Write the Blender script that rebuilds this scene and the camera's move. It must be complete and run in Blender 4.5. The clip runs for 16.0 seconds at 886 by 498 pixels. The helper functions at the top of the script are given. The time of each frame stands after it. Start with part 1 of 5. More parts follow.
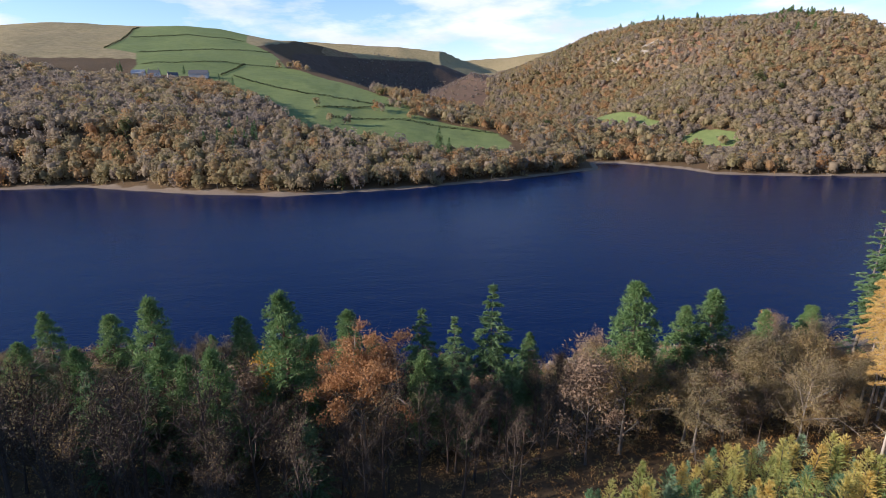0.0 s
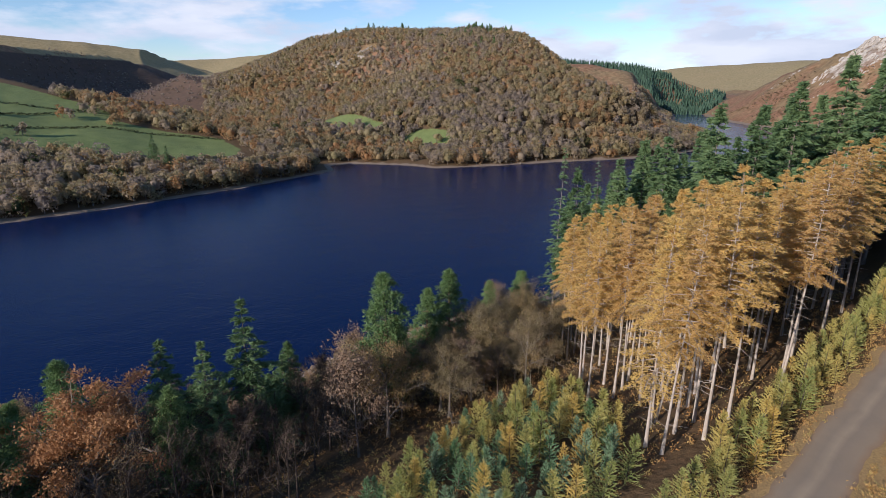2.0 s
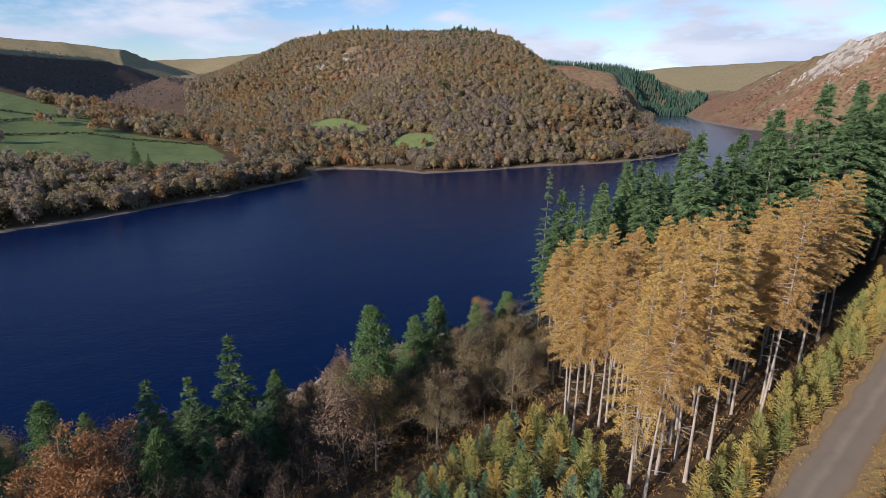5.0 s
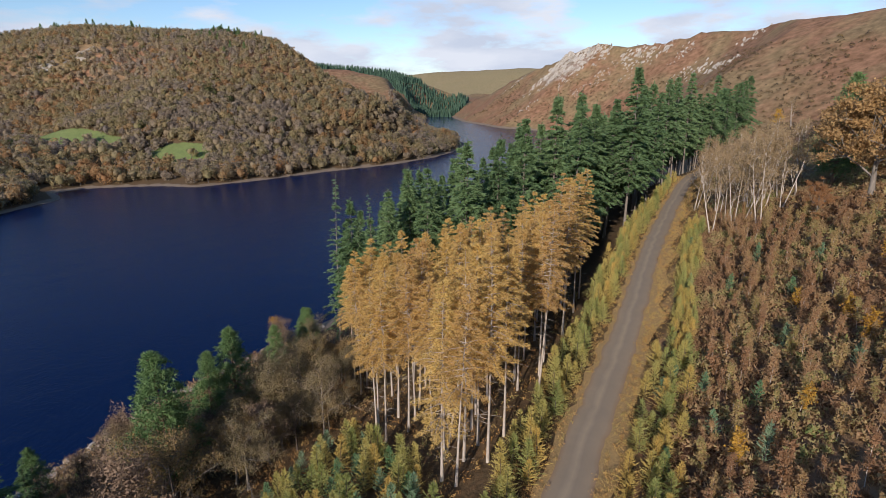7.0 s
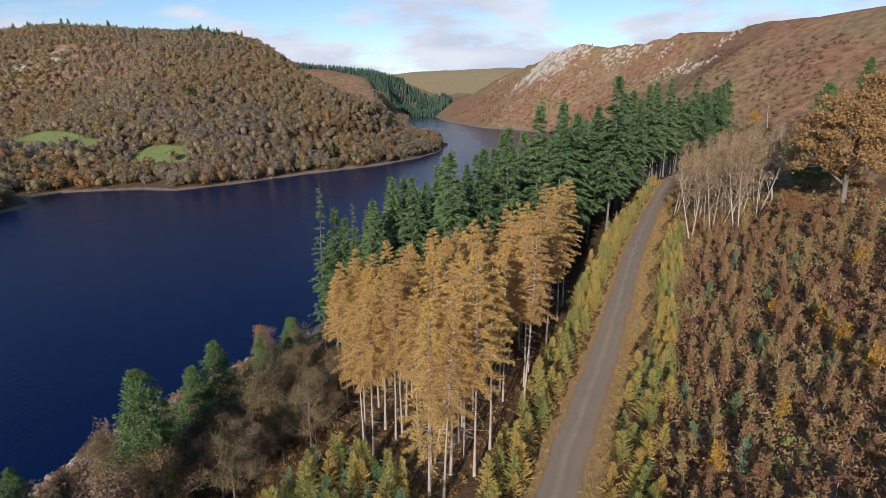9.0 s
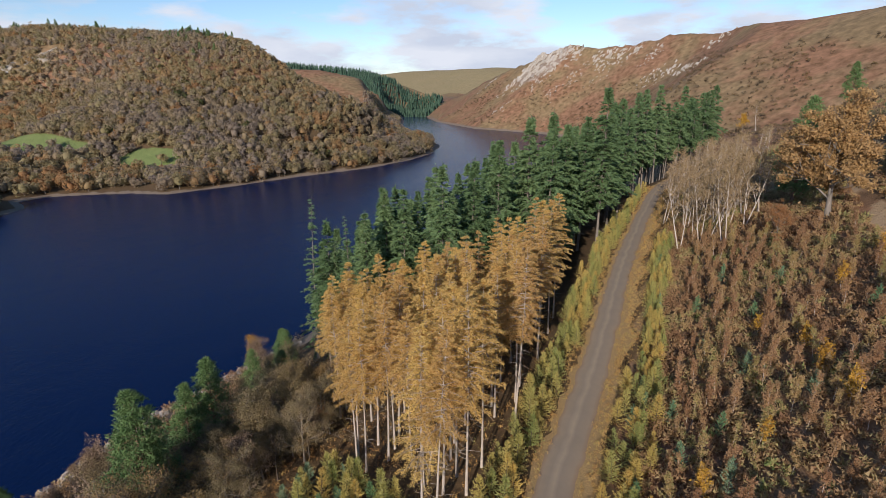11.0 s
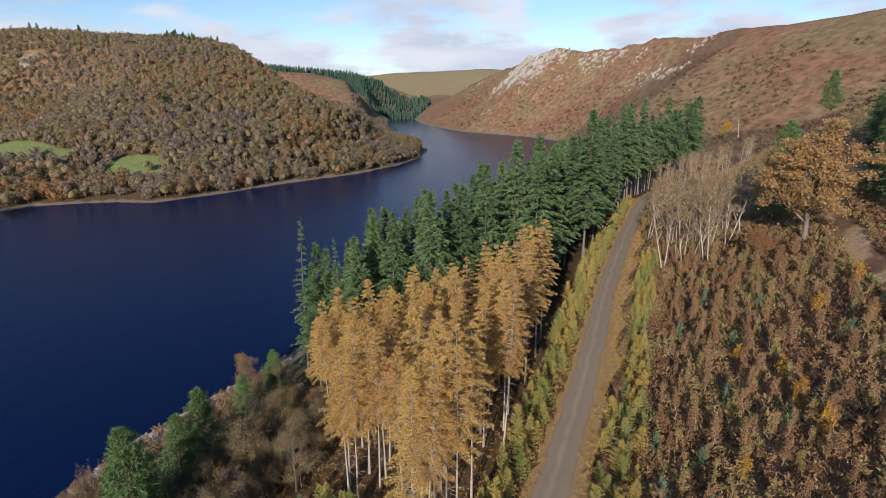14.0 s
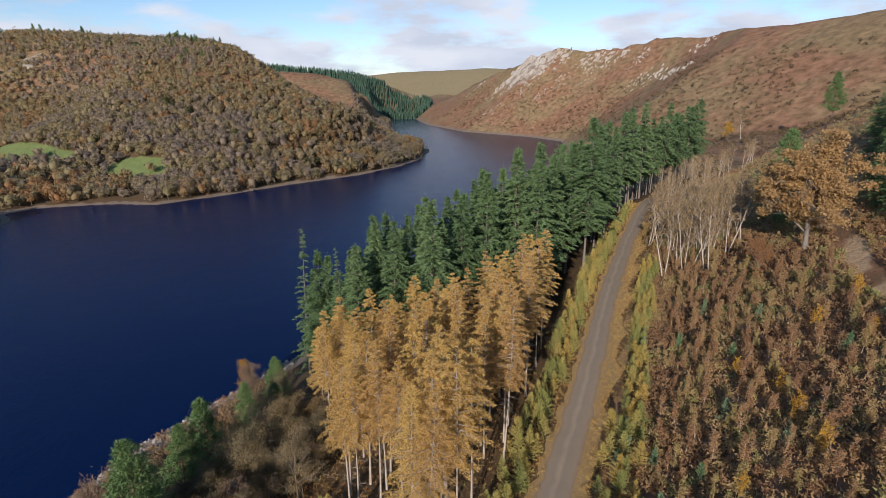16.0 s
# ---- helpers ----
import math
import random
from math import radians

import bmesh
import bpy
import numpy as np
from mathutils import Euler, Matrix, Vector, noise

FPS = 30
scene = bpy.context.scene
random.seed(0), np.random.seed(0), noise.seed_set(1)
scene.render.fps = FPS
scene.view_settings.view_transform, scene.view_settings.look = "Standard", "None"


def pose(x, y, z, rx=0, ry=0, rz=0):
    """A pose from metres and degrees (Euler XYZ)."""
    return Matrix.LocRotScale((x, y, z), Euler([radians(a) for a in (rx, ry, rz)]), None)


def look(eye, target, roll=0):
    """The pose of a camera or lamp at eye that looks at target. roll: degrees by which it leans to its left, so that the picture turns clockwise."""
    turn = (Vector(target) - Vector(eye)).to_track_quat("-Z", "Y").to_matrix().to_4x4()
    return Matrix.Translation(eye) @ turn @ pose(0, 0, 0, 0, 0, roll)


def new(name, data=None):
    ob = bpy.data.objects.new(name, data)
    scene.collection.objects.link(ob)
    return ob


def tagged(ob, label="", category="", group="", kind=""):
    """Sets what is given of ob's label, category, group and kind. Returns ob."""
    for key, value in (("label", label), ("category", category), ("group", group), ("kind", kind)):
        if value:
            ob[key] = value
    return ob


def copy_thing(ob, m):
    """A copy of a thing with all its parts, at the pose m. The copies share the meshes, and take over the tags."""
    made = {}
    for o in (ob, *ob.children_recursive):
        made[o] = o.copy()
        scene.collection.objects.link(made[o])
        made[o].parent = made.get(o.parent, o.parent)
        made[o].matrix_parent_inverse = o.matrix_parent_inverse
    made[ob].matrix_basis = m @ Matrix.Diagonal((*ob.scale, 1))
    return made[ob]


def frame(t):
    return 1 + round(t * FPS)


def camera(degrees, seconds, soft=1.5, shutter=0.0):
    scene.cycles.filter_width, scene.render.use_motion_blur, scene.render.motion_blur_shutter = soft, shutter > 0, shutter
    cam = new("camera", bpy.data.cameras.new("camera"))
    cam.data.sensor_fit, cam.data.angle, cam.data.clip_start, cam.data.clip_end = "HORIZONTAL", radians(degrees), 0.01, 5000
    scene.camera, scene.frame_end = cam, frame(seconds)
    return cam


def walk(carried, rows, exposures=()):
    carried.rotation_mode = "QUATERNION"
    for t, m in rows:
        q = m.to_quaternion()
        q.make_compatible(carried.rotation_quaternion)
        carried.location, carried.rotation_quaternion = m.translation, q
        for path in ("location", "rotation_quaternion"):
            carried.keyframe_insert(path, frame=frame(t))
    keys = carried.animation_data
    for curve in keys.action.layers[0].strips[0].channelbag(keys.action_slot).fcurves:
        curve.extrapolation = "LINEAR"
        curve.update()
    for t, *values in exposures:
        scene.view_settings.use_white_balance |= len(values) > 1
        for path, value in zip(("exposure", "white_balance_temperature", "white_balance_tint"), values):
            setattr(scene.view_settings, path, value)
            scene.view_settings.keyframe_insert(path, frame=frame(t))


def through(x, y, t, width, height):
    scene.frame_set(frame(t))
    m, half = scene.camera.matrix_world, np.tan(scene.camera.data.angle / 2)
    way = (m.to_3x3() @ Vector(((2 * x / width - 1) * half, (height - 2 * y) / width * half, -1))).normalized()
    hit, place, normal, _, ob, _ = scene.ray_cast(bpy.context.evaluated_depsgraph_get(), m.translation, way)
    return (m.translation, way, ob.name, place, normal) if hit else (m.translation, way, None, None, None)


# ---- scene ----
cam = camera(79.67, 16.0, soft=0.6)
PATH = [
    (0.0, pose(0.00, 0.00, 60.00, 72.98, 0.32, 0.00)),
    (0.5, pose(0.20, -0.18, 59.86, 73.04, 0.28, -5.40)),
    (1.0, pose(0.27, -0.31, 59.87, 73.09, 0.22, -13.86)),
    (1.5, pose(0.21, -0.29, 59.84, 73.18, 0.07, -23.29)),
    (2.0, pose(0.14, -0.25, 59.88, 73.23, 0.00, -27.89)),
    (2.5, pose(0.13, -0.14, 60.05, 73.19, -0.06, -28.64)),
    (3.0, pose(0.18, -0.09, 60.74, 73.18, -0.04, -28.70)),
    (5.5, pose(0.51, 0.43, 65.46, 73.10, -0.01, -30.05)),
    (6.0, pose(0.57, 0.50, 66.05, 73.22, -0.02, -37.44)),
    (6.5, pose(0.68, 0.42, 66.30, 73.32, -0.06, -45.61)),
    (7.0, pose(0.61, 0.31, 66.38, 73.43, -0.02, -52.34)),
    (7.5, pose(0.55, 0.21, 66.38, 73.42, 0.02, -53.53)),
    (8.0, pose(0.53, 0.21, 66.66, 73.39, 0.01, -53.85)),
    (8.5, pose(0.55, 0.26, 67.40, 73.36, 0.01, -53.99)),
    (9.0, pose(0.50, 0.33, 68.40, 73.33, 0.04, -54.12)),
    (11.5, pose(0.59, 0.31, 71.55, 73.29, -0.01, -55.22)),
    (12.0, pose(0.50, 0.33, 72.31, 73.32, -0.02, -55.43)),
    (12.5, pose(0.40, 0.39, 73.26, 73.31, -0.06, -55.68)),
    (13.0, pose(0.36, 0.40, 74.26, 73.32, -0.09, -55.87)),
    (13.5, pose(0.39, 0.38, 75.19, 73.32, -0.04, -56.10)),
    (14.0, pose(0.54, 0.30, 75.63, 73.31, 0.06, -56.31)),
    (14.5, pose(0.60, 0.27, 75.73, 73.32, 0.09, -56.54)),
    (15.0, pose(0.65, 0.27, 75.87, 73.32, 0.08, -56.48)),
    (15.5, pose(0.70, 0.24, 76.51, 73.29, 0.07, -56.38)),
    (16.0, pose(0.77, 0.18, 77.57, 73.22, 0.12, -56.09)),
]
# the camera's own exposure settles as it turns away from the dark slope
walk(cam, PATH, [(0.0, 0.68, 6200, 19), (0.7, 0.59, 6100, 19), (1.5, 0.37, 6050, 19), (2.5, 0.24, 6050, 19), (5.5, 0.2, 6050, 19), (7.0, 0.18, 6250, 17), (16.0, 0.18, 6300, 17)])

# ---- daylight: a low autumn sun from the south-west under a half-cloudy sky ----
SUN_BEARING, SUN_HEIGHT = -106.0, 20.0
world = bpy.data.worlds.new("sky")
scene.world = world
world.use_nodes = True
wn, wl = world.node_tree.nodes, world.node_tree.links
wn.clear()
sky = wn.new("ShaderNodeTexSky")
sky.sky_type, sky.sun_disc = "NISHITA", False
sky.sun_elevation, sky.sun_rotation = radians(SUN_HEIGHT), radians(SUN_BEARING)
sky.air_density, sky.dust_density, sky.ozone_density = 1.0, 0.1, 4.0
coord = wn.new("ShaderNodeTexCoord")
split = wn.new("ShaderNodeSeparateXYZ")
wl.new(coord.outputs["Generated"], split.inputs[0])
# clouds: flattened towards the horizon
stretch = wn.new("ShaderNodeMapping")
stretch.inputs["Scale"].default_value = (1, 1, 3.6)
wl.new(coord.outputs["Generated"], stretch.inputs[0])
puff = wn.new("ShaderNodeTexNoise")
puff.inputs["Scale"].default_value, puff.inputs["Detail"].default_value, puff.inputs["Roughness"].default_value = 4.2, 10, 0.56
wl.new(stretch.outputs[0], puff.inputs["Vector"])
cover = wn.new("ShaderNodeMapRange")
cover.inputs["From Min"].default_value, cover.inputs["From Max"].default_value = 0.33, 0.46
thinning = wn.new("ShaderNodeMath")
thinning.operation = "MULTIPLY_ADD"
thinning.inputs[1].default_value = -1.0
wl.new(split.outputs["Z"], thinning.inputs[0])
wl.new(puff.outputs["Fac"], thinning.inputs[2])
wl.new(thinning.outputs[0], cover.inputs["Value"])
shade = wn.new("ShaderNodeTexNoise")
shade.inputs["Scale"].default_value, shade.inputs["Detail"].default_value = 6.0, 6
wl.new(stretch.outputs[0], shade.inputs["Vector"])
greys = wn.new("ShaderNodeValToRGB")
greys.color_ramp.elements[0].position, greys.color_ramp.elements[0].color = 0.38, (4.1, 4.65, 5.3, 1)
greys.color_ramp.elements[1].position, greys.color_ramp.elements[1].color = 0.64, (5.4, 5.8, 6.1, 1)
wl.new(shade.outputs["Fac"], greys.inputs[0])
over = wn.new("ShaderNodeMix")
over.data_type = "RGBA"
wl.new(cover.outputs[0], over.inputs["Factor"])
wl.new(sky.outputs[0], over.inputs["A"])
wl.new(greys.outputs[0], over.inputs["B"])
back = wn.new("ShaderNodeBackground")
back.inputs["Strength"].default_value = 0.125
wl.new(over.outputs["Result"], back.inputs["Color"])
wl.new(back.outputs[0], wn.new("ShaderNodeOutputWorld").inputs[0])

sun_data = bpy.data.lights.new("sun", "SUN")
sun_data.energy, sun_data.angle, sun_data.color = 5.0, radians(0.53), (1.0, 0.89, 0.74)
sun = new("sun", sun_data)
reach = math.cos(radians(SUN_HEIGHT))
sun_from = Vector((reach * math.sin(radians(SUN_BEARING)), reach * math.cos(radians(SUN_BEARING)), math.sin(radians(SUN_HEIGHT))))
sun.matrix_world = look(sun_from * 100, (0, 0, 0))

# ---- materials ----
def blank(name, rough=0.8, metal=0.0):
    m = bpy.data.materials.new(name)
    m.use_nodes = True
    b = m.node_tree.nodes["Principled BSDF"]
    b.inputs["Roughness"].default_value, b.inputs["Metallic"].default_value = rough, metal
    return m, m.node_tree.nodes, m.node_tree.links, b


def ramp(nodes, stops):
    r = nodes.new("ShaderNodeValToRGB").color_ramp
    while len(r.elements) < len(stops):
        r.elements.new(0.5)
    for e, (p, c) in zip(r.elements, stops):
        e.position, e.color = p, (*c, 1)
    return [n for n in nodes if n.type == "VALTORGB"][-1]


def noise_at(nodes, links, scale, detail=5, rough=0.6, stretch=None, space="Object"):
    tc = nodes.new("ShaderNodeTexCoord")
    src = tc.outputs[space]
    if stretch:
        mp = nodes.new("ShaderNodeMapping")
        mp.inputs["Scale"].default_value = stretch
        links.new(src, mp.inputs[0])
        src = mp.outputs[0]
    n = nodes.new("ShaderNodeTexNoise")
    n.inputs["Scale"].default_value, n.inputs["Detail"].default_value, n.inputs["Roughness"].default_value = scale, detail, rough
    links.new(src, n.inputs["Vector"])
    return n.outputs["Fac"]


def blend(nodes, links, fac, a, b, how="MIX"):
    x = nodes.new("ShaderNodeMix")
    x.data_type, x.blend_type = "RGBA", how
    for sock, v in ((x.inputs["Factor"], fac), (x.inputs["A"], a), (x.inputs["B"], b)):
        if hasattr(v, "is_linked"):
            links.new(v, sock)
        elif isinstance(v, (int, float)):
            sock.default_value = v
        else:
            sock.default_value = (*v, 1)
    return x.outputs["Result"]


def maths(nodes, links, how, a, b=0.0, clamp=False):
    x = nodes.new("ShaderNodeMath")
    x.operation, x.use_clamp = how, clamp
    for sock, v in zip(x.inputs, (a, b)):
        if hasattr(v, "is_linked"):
            links.new(v, sock)
        else:
            sock.default_value = v
    return x.outputs[0]


def bumped(nodes, links, bsdf, height, strength, distance):
    b = nodes.new("ShaderNodeBump")
    b.inputs["Strength"].default_value, b.inputs["Distance"].default_value = strength, distance
    links.new(height, b.inputs["Height"])
    links.new(b.outputs[0], bsdf.inputs["Normal"])


def grainy(name, dark, light, scale, rough=0.85, strength=0.4, distance=0.03, stretch=None, stain=None):
    """Plain mottled surface at two scales."""
    m, n, l, b = blank(name, rough)
    fine, broad = noise_at(n, l, scale, 6, 0.65, stretch), noise_at(n, l, scale * 0.13, 3)
    col = ramp(n, [(0.3, dark), (0.7, light)])
    l.new(fine, col.inputs[0])
    out = blend(n, l, maths(n, l, "MULTIPLY", broad, 0.6), col.outputs[0], stain or dark)
    l.new(out, b.inputs["Base Color"])
    bumped(n, l, b, fine, strength, distance)
    return m


def leafy(name, stops, spread=0.45, through=0.25, attribute="", rough=0.65, grain=0.0):
    """Foliage: one hue a tree (or by an attribute), scattered from leaf to leaf."""
    m, n, l, b = blank(name, rough)
    geo = n.new("ShaderNodeNewGeometry")
    if attribute:
        at = n.new("ShaderNodeAttribute")
        at.attribute_name = attribute
        own = at.outputs["Fac"]
    else:
        own = n.new("ShaderNodeObjectInfo").outputs["Random"]
    leaf = geo.outputs["Random Per Island"]
    mixed = maths(n, l, "ADD", maths(n, l, "MULTIPLY", own, 1 - spread), maths(n, l, "MULTIPLY", leaf, spread))
    col = ramp(n, stops)
    l.new(mixed, col.inputs[0])
    tone = col.outputs[0]
    if grain:
        # mottling of twigs and gaps too small to build
        fine = noise_at(n, l, grain, 5, 0.75)
        lift = ramp(n, [(0.34, (0.86, 0.84, 0.82)), (0.52, (1.0, 0.99, 0.98)), (0.68, (1.16, 1.14, 1.1))])
        l.new(fine, lift.inputs[0])
        tone = blend(n, l, 1.0, tone, lift.outputs[0], "MULTIPLY")
    l.new(tone, b.inputs["Base Color"])
    b.inputs["Specular IOR Level"].default_value = 0.25
    tr = n.new("ShaderNodeBsdfTranslucent")
    l.new(tone, tr.inputs[0])
    mx = n.new("ShaderNodeMixShader")
    mx.inputs[0].default_value = through
    l.new(b.outputs[0], mx.inputs[1])
    l.new(tr.outputs[0], mx.inputs[2])
    l.new(mx.outputs[0], n["Material Output"].inputs[0])
    return m


M = {}
# ground, blended by the kind of cover
m, n, l, b = blank("ground_cover", 0.95)
b.inputs["Specular IOR Level"].default_value = 0.15
fine, mid, broad = noise_at(n, l, 1.3, 6, 0.7), noise_at(n, l, 0.12, 5, 0.6), noise_at(n, l, 0.012, 4, 0.6)


def pair(dark, light, source):
    r = ramp(n, [(0.32, dark), (0.68, light)])
    l.new(source, r.inputs[0])
    return r.outputs[0]


litter = blend(n, l, mid, pair((0.05, 0.032, 0.018), (0.2, 0.12, 0.06), fine), (0.10, 0.075, 0.04))
grass = blend(n, l, broad, pair((0.105, 0.155, 0.05), (0.19, 0.235, 0.08), mid), pair((0.13, 0.175, 0.06), (0.215, 0.245, 0.09), fine))
moor = blend(n, l, broad, pair((0.22, 0.165, 0.085), (0.43, 0.34, 0.185), mid), pair((0.17, 0.155, 0.075), (0.34, 0.28, 0.14), fine))
wide = n.new("ShaderNodeMapRange")
wide.inputs["From Min"].default_value, wide.inputs["From Max"].default_value = 0.42, 0.58
l.new(broad, wide.inputs["Value"])
heath = blend(n, l, wide.outputs[0], pair((0.14, 0.075, 0.038), (0.42, 0.23, 0.14), mid), pair((0.15, 0.115, 0.06), (0.38, 0.275, 0.145), mid))
heath = blend(n, l, maths(n, l, "MULTIPLY", fine, 0.7), heath, (0.13, 0.083, 0.045))
# heather with the side valley's shade put into its colour
shaded_heather = blend(n, l, broad, pair((0.05, 0.034, 0.03), (0.14, 0.085, 0.062), mid), pair((0.06, 0.042, 0.03), (0.125, 0.095, 0.06), fine))
beach = blend(n, l, mid, pair((0.14, 0.105, 0.075), (0.34, 0.27, 0.20), fine), (0.20, 0.16, 0.115))
path = blend(n, l, mid, pair((0.30, 0.2, 0.11), (0.52, 0.38, 0.23), fine), (0.40, 0.29, 0.17))
rock = blend(n, l, mid, pair((0.16, 0.14, 0.12), (0.5, 0.47, 0.42), fine), (0.3, 0.26, 0.22))
colour = litter
for key, tone in (("heath", heath), ("moor", moor), ("shaded_heather", shaded_heather), ("grass", grass), ("rock", rock), ("beach", beach), ("path", path)):
    at = n.new("ShaderNodeAttribute")
    at.attribute_name = key
    edge = maths(n, l, "ADD", at.outputs["Fac"], maths(n, l, "MULTIPLY", maths(n, l, "SUBTRACT", mid, 0.5), 0.5))
    fac = n.new("ShaderNodeMapRange")
    fac.inputs["From Min"].default_value, fac.inputs["From Max"].default_value = 0.42, 0.58
    l.new(edge, fac.inputs["Value"])
    colour = blend(n, l, fac.outputs[0], colour, tone)
l.new(colour, b.inputs["Base Color"])
bumped(n, l, b, maths(n, l, "ADD", maths(n, l, "MULTIPLY", fine, 0.3), mid), 0.7, 1.2)
M["ground"] = m

m, n, l, b = blank("lake_water", 0.12)
b.inputs["Base Color"].default_value = (0.002, 0.0115, 0.052, 1)
b.inputs["IOR"].default_value = 1.115
ripple = maths(n, l, "ADD", noise_at(n, l, 0.55, 4, 0.6, (1.0, 2.2, 1)), maths(n, l, "MULTIPLY", noise_at(n, l, 0.05, 3, 0.5, (1, 1.7, 1)), 2.0))
bumped(n, l, b, ripple, 0.42, 0.32)
M["water"] = m

M["wood_far"] = leafy("autumn_woodland", [(0.0, (0.267, 0.226, 0.195)), (0.2, (0.365, 0.305, 0.232)), (0.38, (0.389, 0.317, 0.201)), (0.54, (0.348, 0.311, 0.165)), (0.7, (0.428, 0.305, 0.159)), (0.88, (0.417, 0.238, 0.11)), (0.95, (0.1, 0.12, 0.045)), (1.0, (0.04, 0.075, 0.035))], 0.05, 0.58, "tint", grain=1.0)
M["thorn"] = leafy("hillside_bushes", [(0.0, (0.07, 0.055, 0.035)), (0.5, (0.13, 0.09, 0.05)), (1.0, (0.17, 0.12, 0.05))], 0.3, 0.15, "tint")
M["plantation"] = leafy("distant_conifers", [(0.0, (0.025, 0.06, 0.04)), (1.0, (0.06, 0.115, 0.07))], 0.5, 0.1, "tint")
M["hedge"] = leafy("hedge_leaves", [(0.0, (0.03, 0.045, 0.015)), (1.0, (0.08, 0.085, 0.03))], 0.6, 0.2, "tint")

# near foliage and bark
M["larch"] = leafy("larch_needles", [(0.0, (0.47, 0.29, 0.12)), (0.3, (0.60, 0.405, 0.155)), (0.7, (0.68, 0.49, 0.165)), (1.0, (0.73, 0.56, 0.20))], 0.4, 0.5)
M["fir"] = leafy("fir_needles", [(0.0, (0.085, 0.15, 0.065)), (0.5, (0.135, 0.22, 0.095)), (1.0, (0.20, 0.295, 0.13))], 0.5, 0.4)
M["pine"] = leafy("pine_needles", [(0.0, (0.075, 0.14, 0.05)), (0.5, (0.13, 0.22, 0.08)), (1.0, (0.21, 0.30, 0.115))], 0.6, 0.32)
M["oak"] = leafy("brown_oak_leaves", [(0.0, (0.20, 0.17, 0.09)), (0.4, (0.29, 0.235, 0.125)), (0.7, (0.35, 0.26, 0.115)), (1.0, (0.40, 0.245, 0.09))], 0.3, 0.4)
M["oak_gold"] = leafy("golden_oak_leaves", [(0.0, (0.28, 0.175, 0.08)), (0.5, (0.42, 0.27, 0.115)), (1.0, (0.49, 0.33, 0.145))], 0.7, 0.3)
M["rust"] = leafy("rust_leaves", [(0.0, (0.23, 0.11, 0.045)), (0.5, (0.36, 0.185, 0.08)), (1.0, (0.46, 0.265, 0.12))], 0.7, 0.35)
M["gold"] = leafy("golden_leaves", [(0.0, (0.36, 0.19, 0.03)), (1.0, (0.58, 0.36, 0.06))], 0.6, 0.35)
M["twig"] = leafy("fine_twigs", [(0.0, (0.09, 0.066, 0.045)), (0.5, (0.16, 0.12, 0.08)), (1.0, (0.27, 0.205, 0.135))], 0.5, 0.1)
# darker copy of the twigs, with the near slope's shade in its colour
M["shaded_twig"] = leafy("shaded_twigs", [(0.0, (0.03, 0.022, 0.016)), (0.6, (0.06, 0.042, 0.03)), (1.0, (0.11, 0.08, 0.05))], 0.5, 0.1)
M["purple"] = leafy("birch_twigs", [(0.0, (0.16, 0.11, 0.075)), (1.0, (0.27, 0.19, 0.125))], 0.5, 0.15)
M["birch_twig"] = leafy("brown_birch_twigs", [(0.0, (0.22, 0.155, 0.085)), (1.0, (0.38, 0.28, 0.15))], 0.5, 0.2)
M["slip_leaf"] = leafy("sapling_leaves", [(0.0, (0.30, 0.165, 0.09)), (0.45, (0.43, 0.275, 0.145)), (0.72, (0.46, 0.335, 0.155)), (1.0, (0.31, 0.33, 0.11))], 0.3, 0.5)
M["young_larch"] = leafy("young_larch_needles", [(0.0, (0.24, 0.31, 0.10)), (0.35, (0.42, 0.43, 0.15)), (0.68, (0.59, 0.48, 0.155)), (1.0, (0.64, 0.42, 0.115))], 0.3, 0.45)
M["young_spruce"] = leafy("young_spruce_needles", [(0.0, (0.10, 0.20, 0.07)), (0.5, (0.16, 0.27, 0.15)), (1.0, (0.26, 0.35, 0.22))], 0.3, 0.25)
M["scrub"] = leafy("birch_scrub", [(0.0, (0.23, 0.13, 0.075)), (0.25, (0.35, 0.215, 0.115)), (0.45, (0.43, 0.295, 0.155)), (0.6, (0.46, 0.36, 0.175)), (0.75, (0.36, 0.35, 0.14)), (1.0, (0.17, 0.25, 0.08))], 0.35, 0.5, "tint")
M["bracken"] = leafy("dead_bracken", [(0.0, (0.26, 0.12, 0.04)), (0.4, (0.46, 0.25, 0.08)), (0.7, (0.54, 0.38, 0.14)), (1.0, (0.27, 0.32, 0.09))], 0.5, 0.25, "tint")
M["bark_pale"] = grainy("larch_bark", (0.24, 0.20, 0.165), (0.56, 0.51, 0.44), 4, stretch=(2, 2, 0.5), distance=0.02)
M["bark_dark"] = grainy("dark_bark", (0.045, 0.035, 0.028), (0.15, 0.115, 0.09), 4, stretch=(2, 2, 0.4), distance=0.03)
M["bark_birch"] = grainy("birch_bark", (0.30, 0.255, 0.21), (0.68, 0.62, 0.55), 3, stretch=(1, 1, 3), distance=0.01)
M["bark_pine"] = grainy("pine_bark", (0.10, 0.06, 0.04), (0.28, 0.17, 0.11), 4, stretch=(2, 2, 0.5), distance=0.03)

# ---- the lie of the land: shores, road, ridges ----
def polar(rows):
    """Ridge nodes from bearing, distance and height."""
    return [(d * math.sin(radians(a)), d * math.cos(radians(a)), z) for a, d, z in rows]


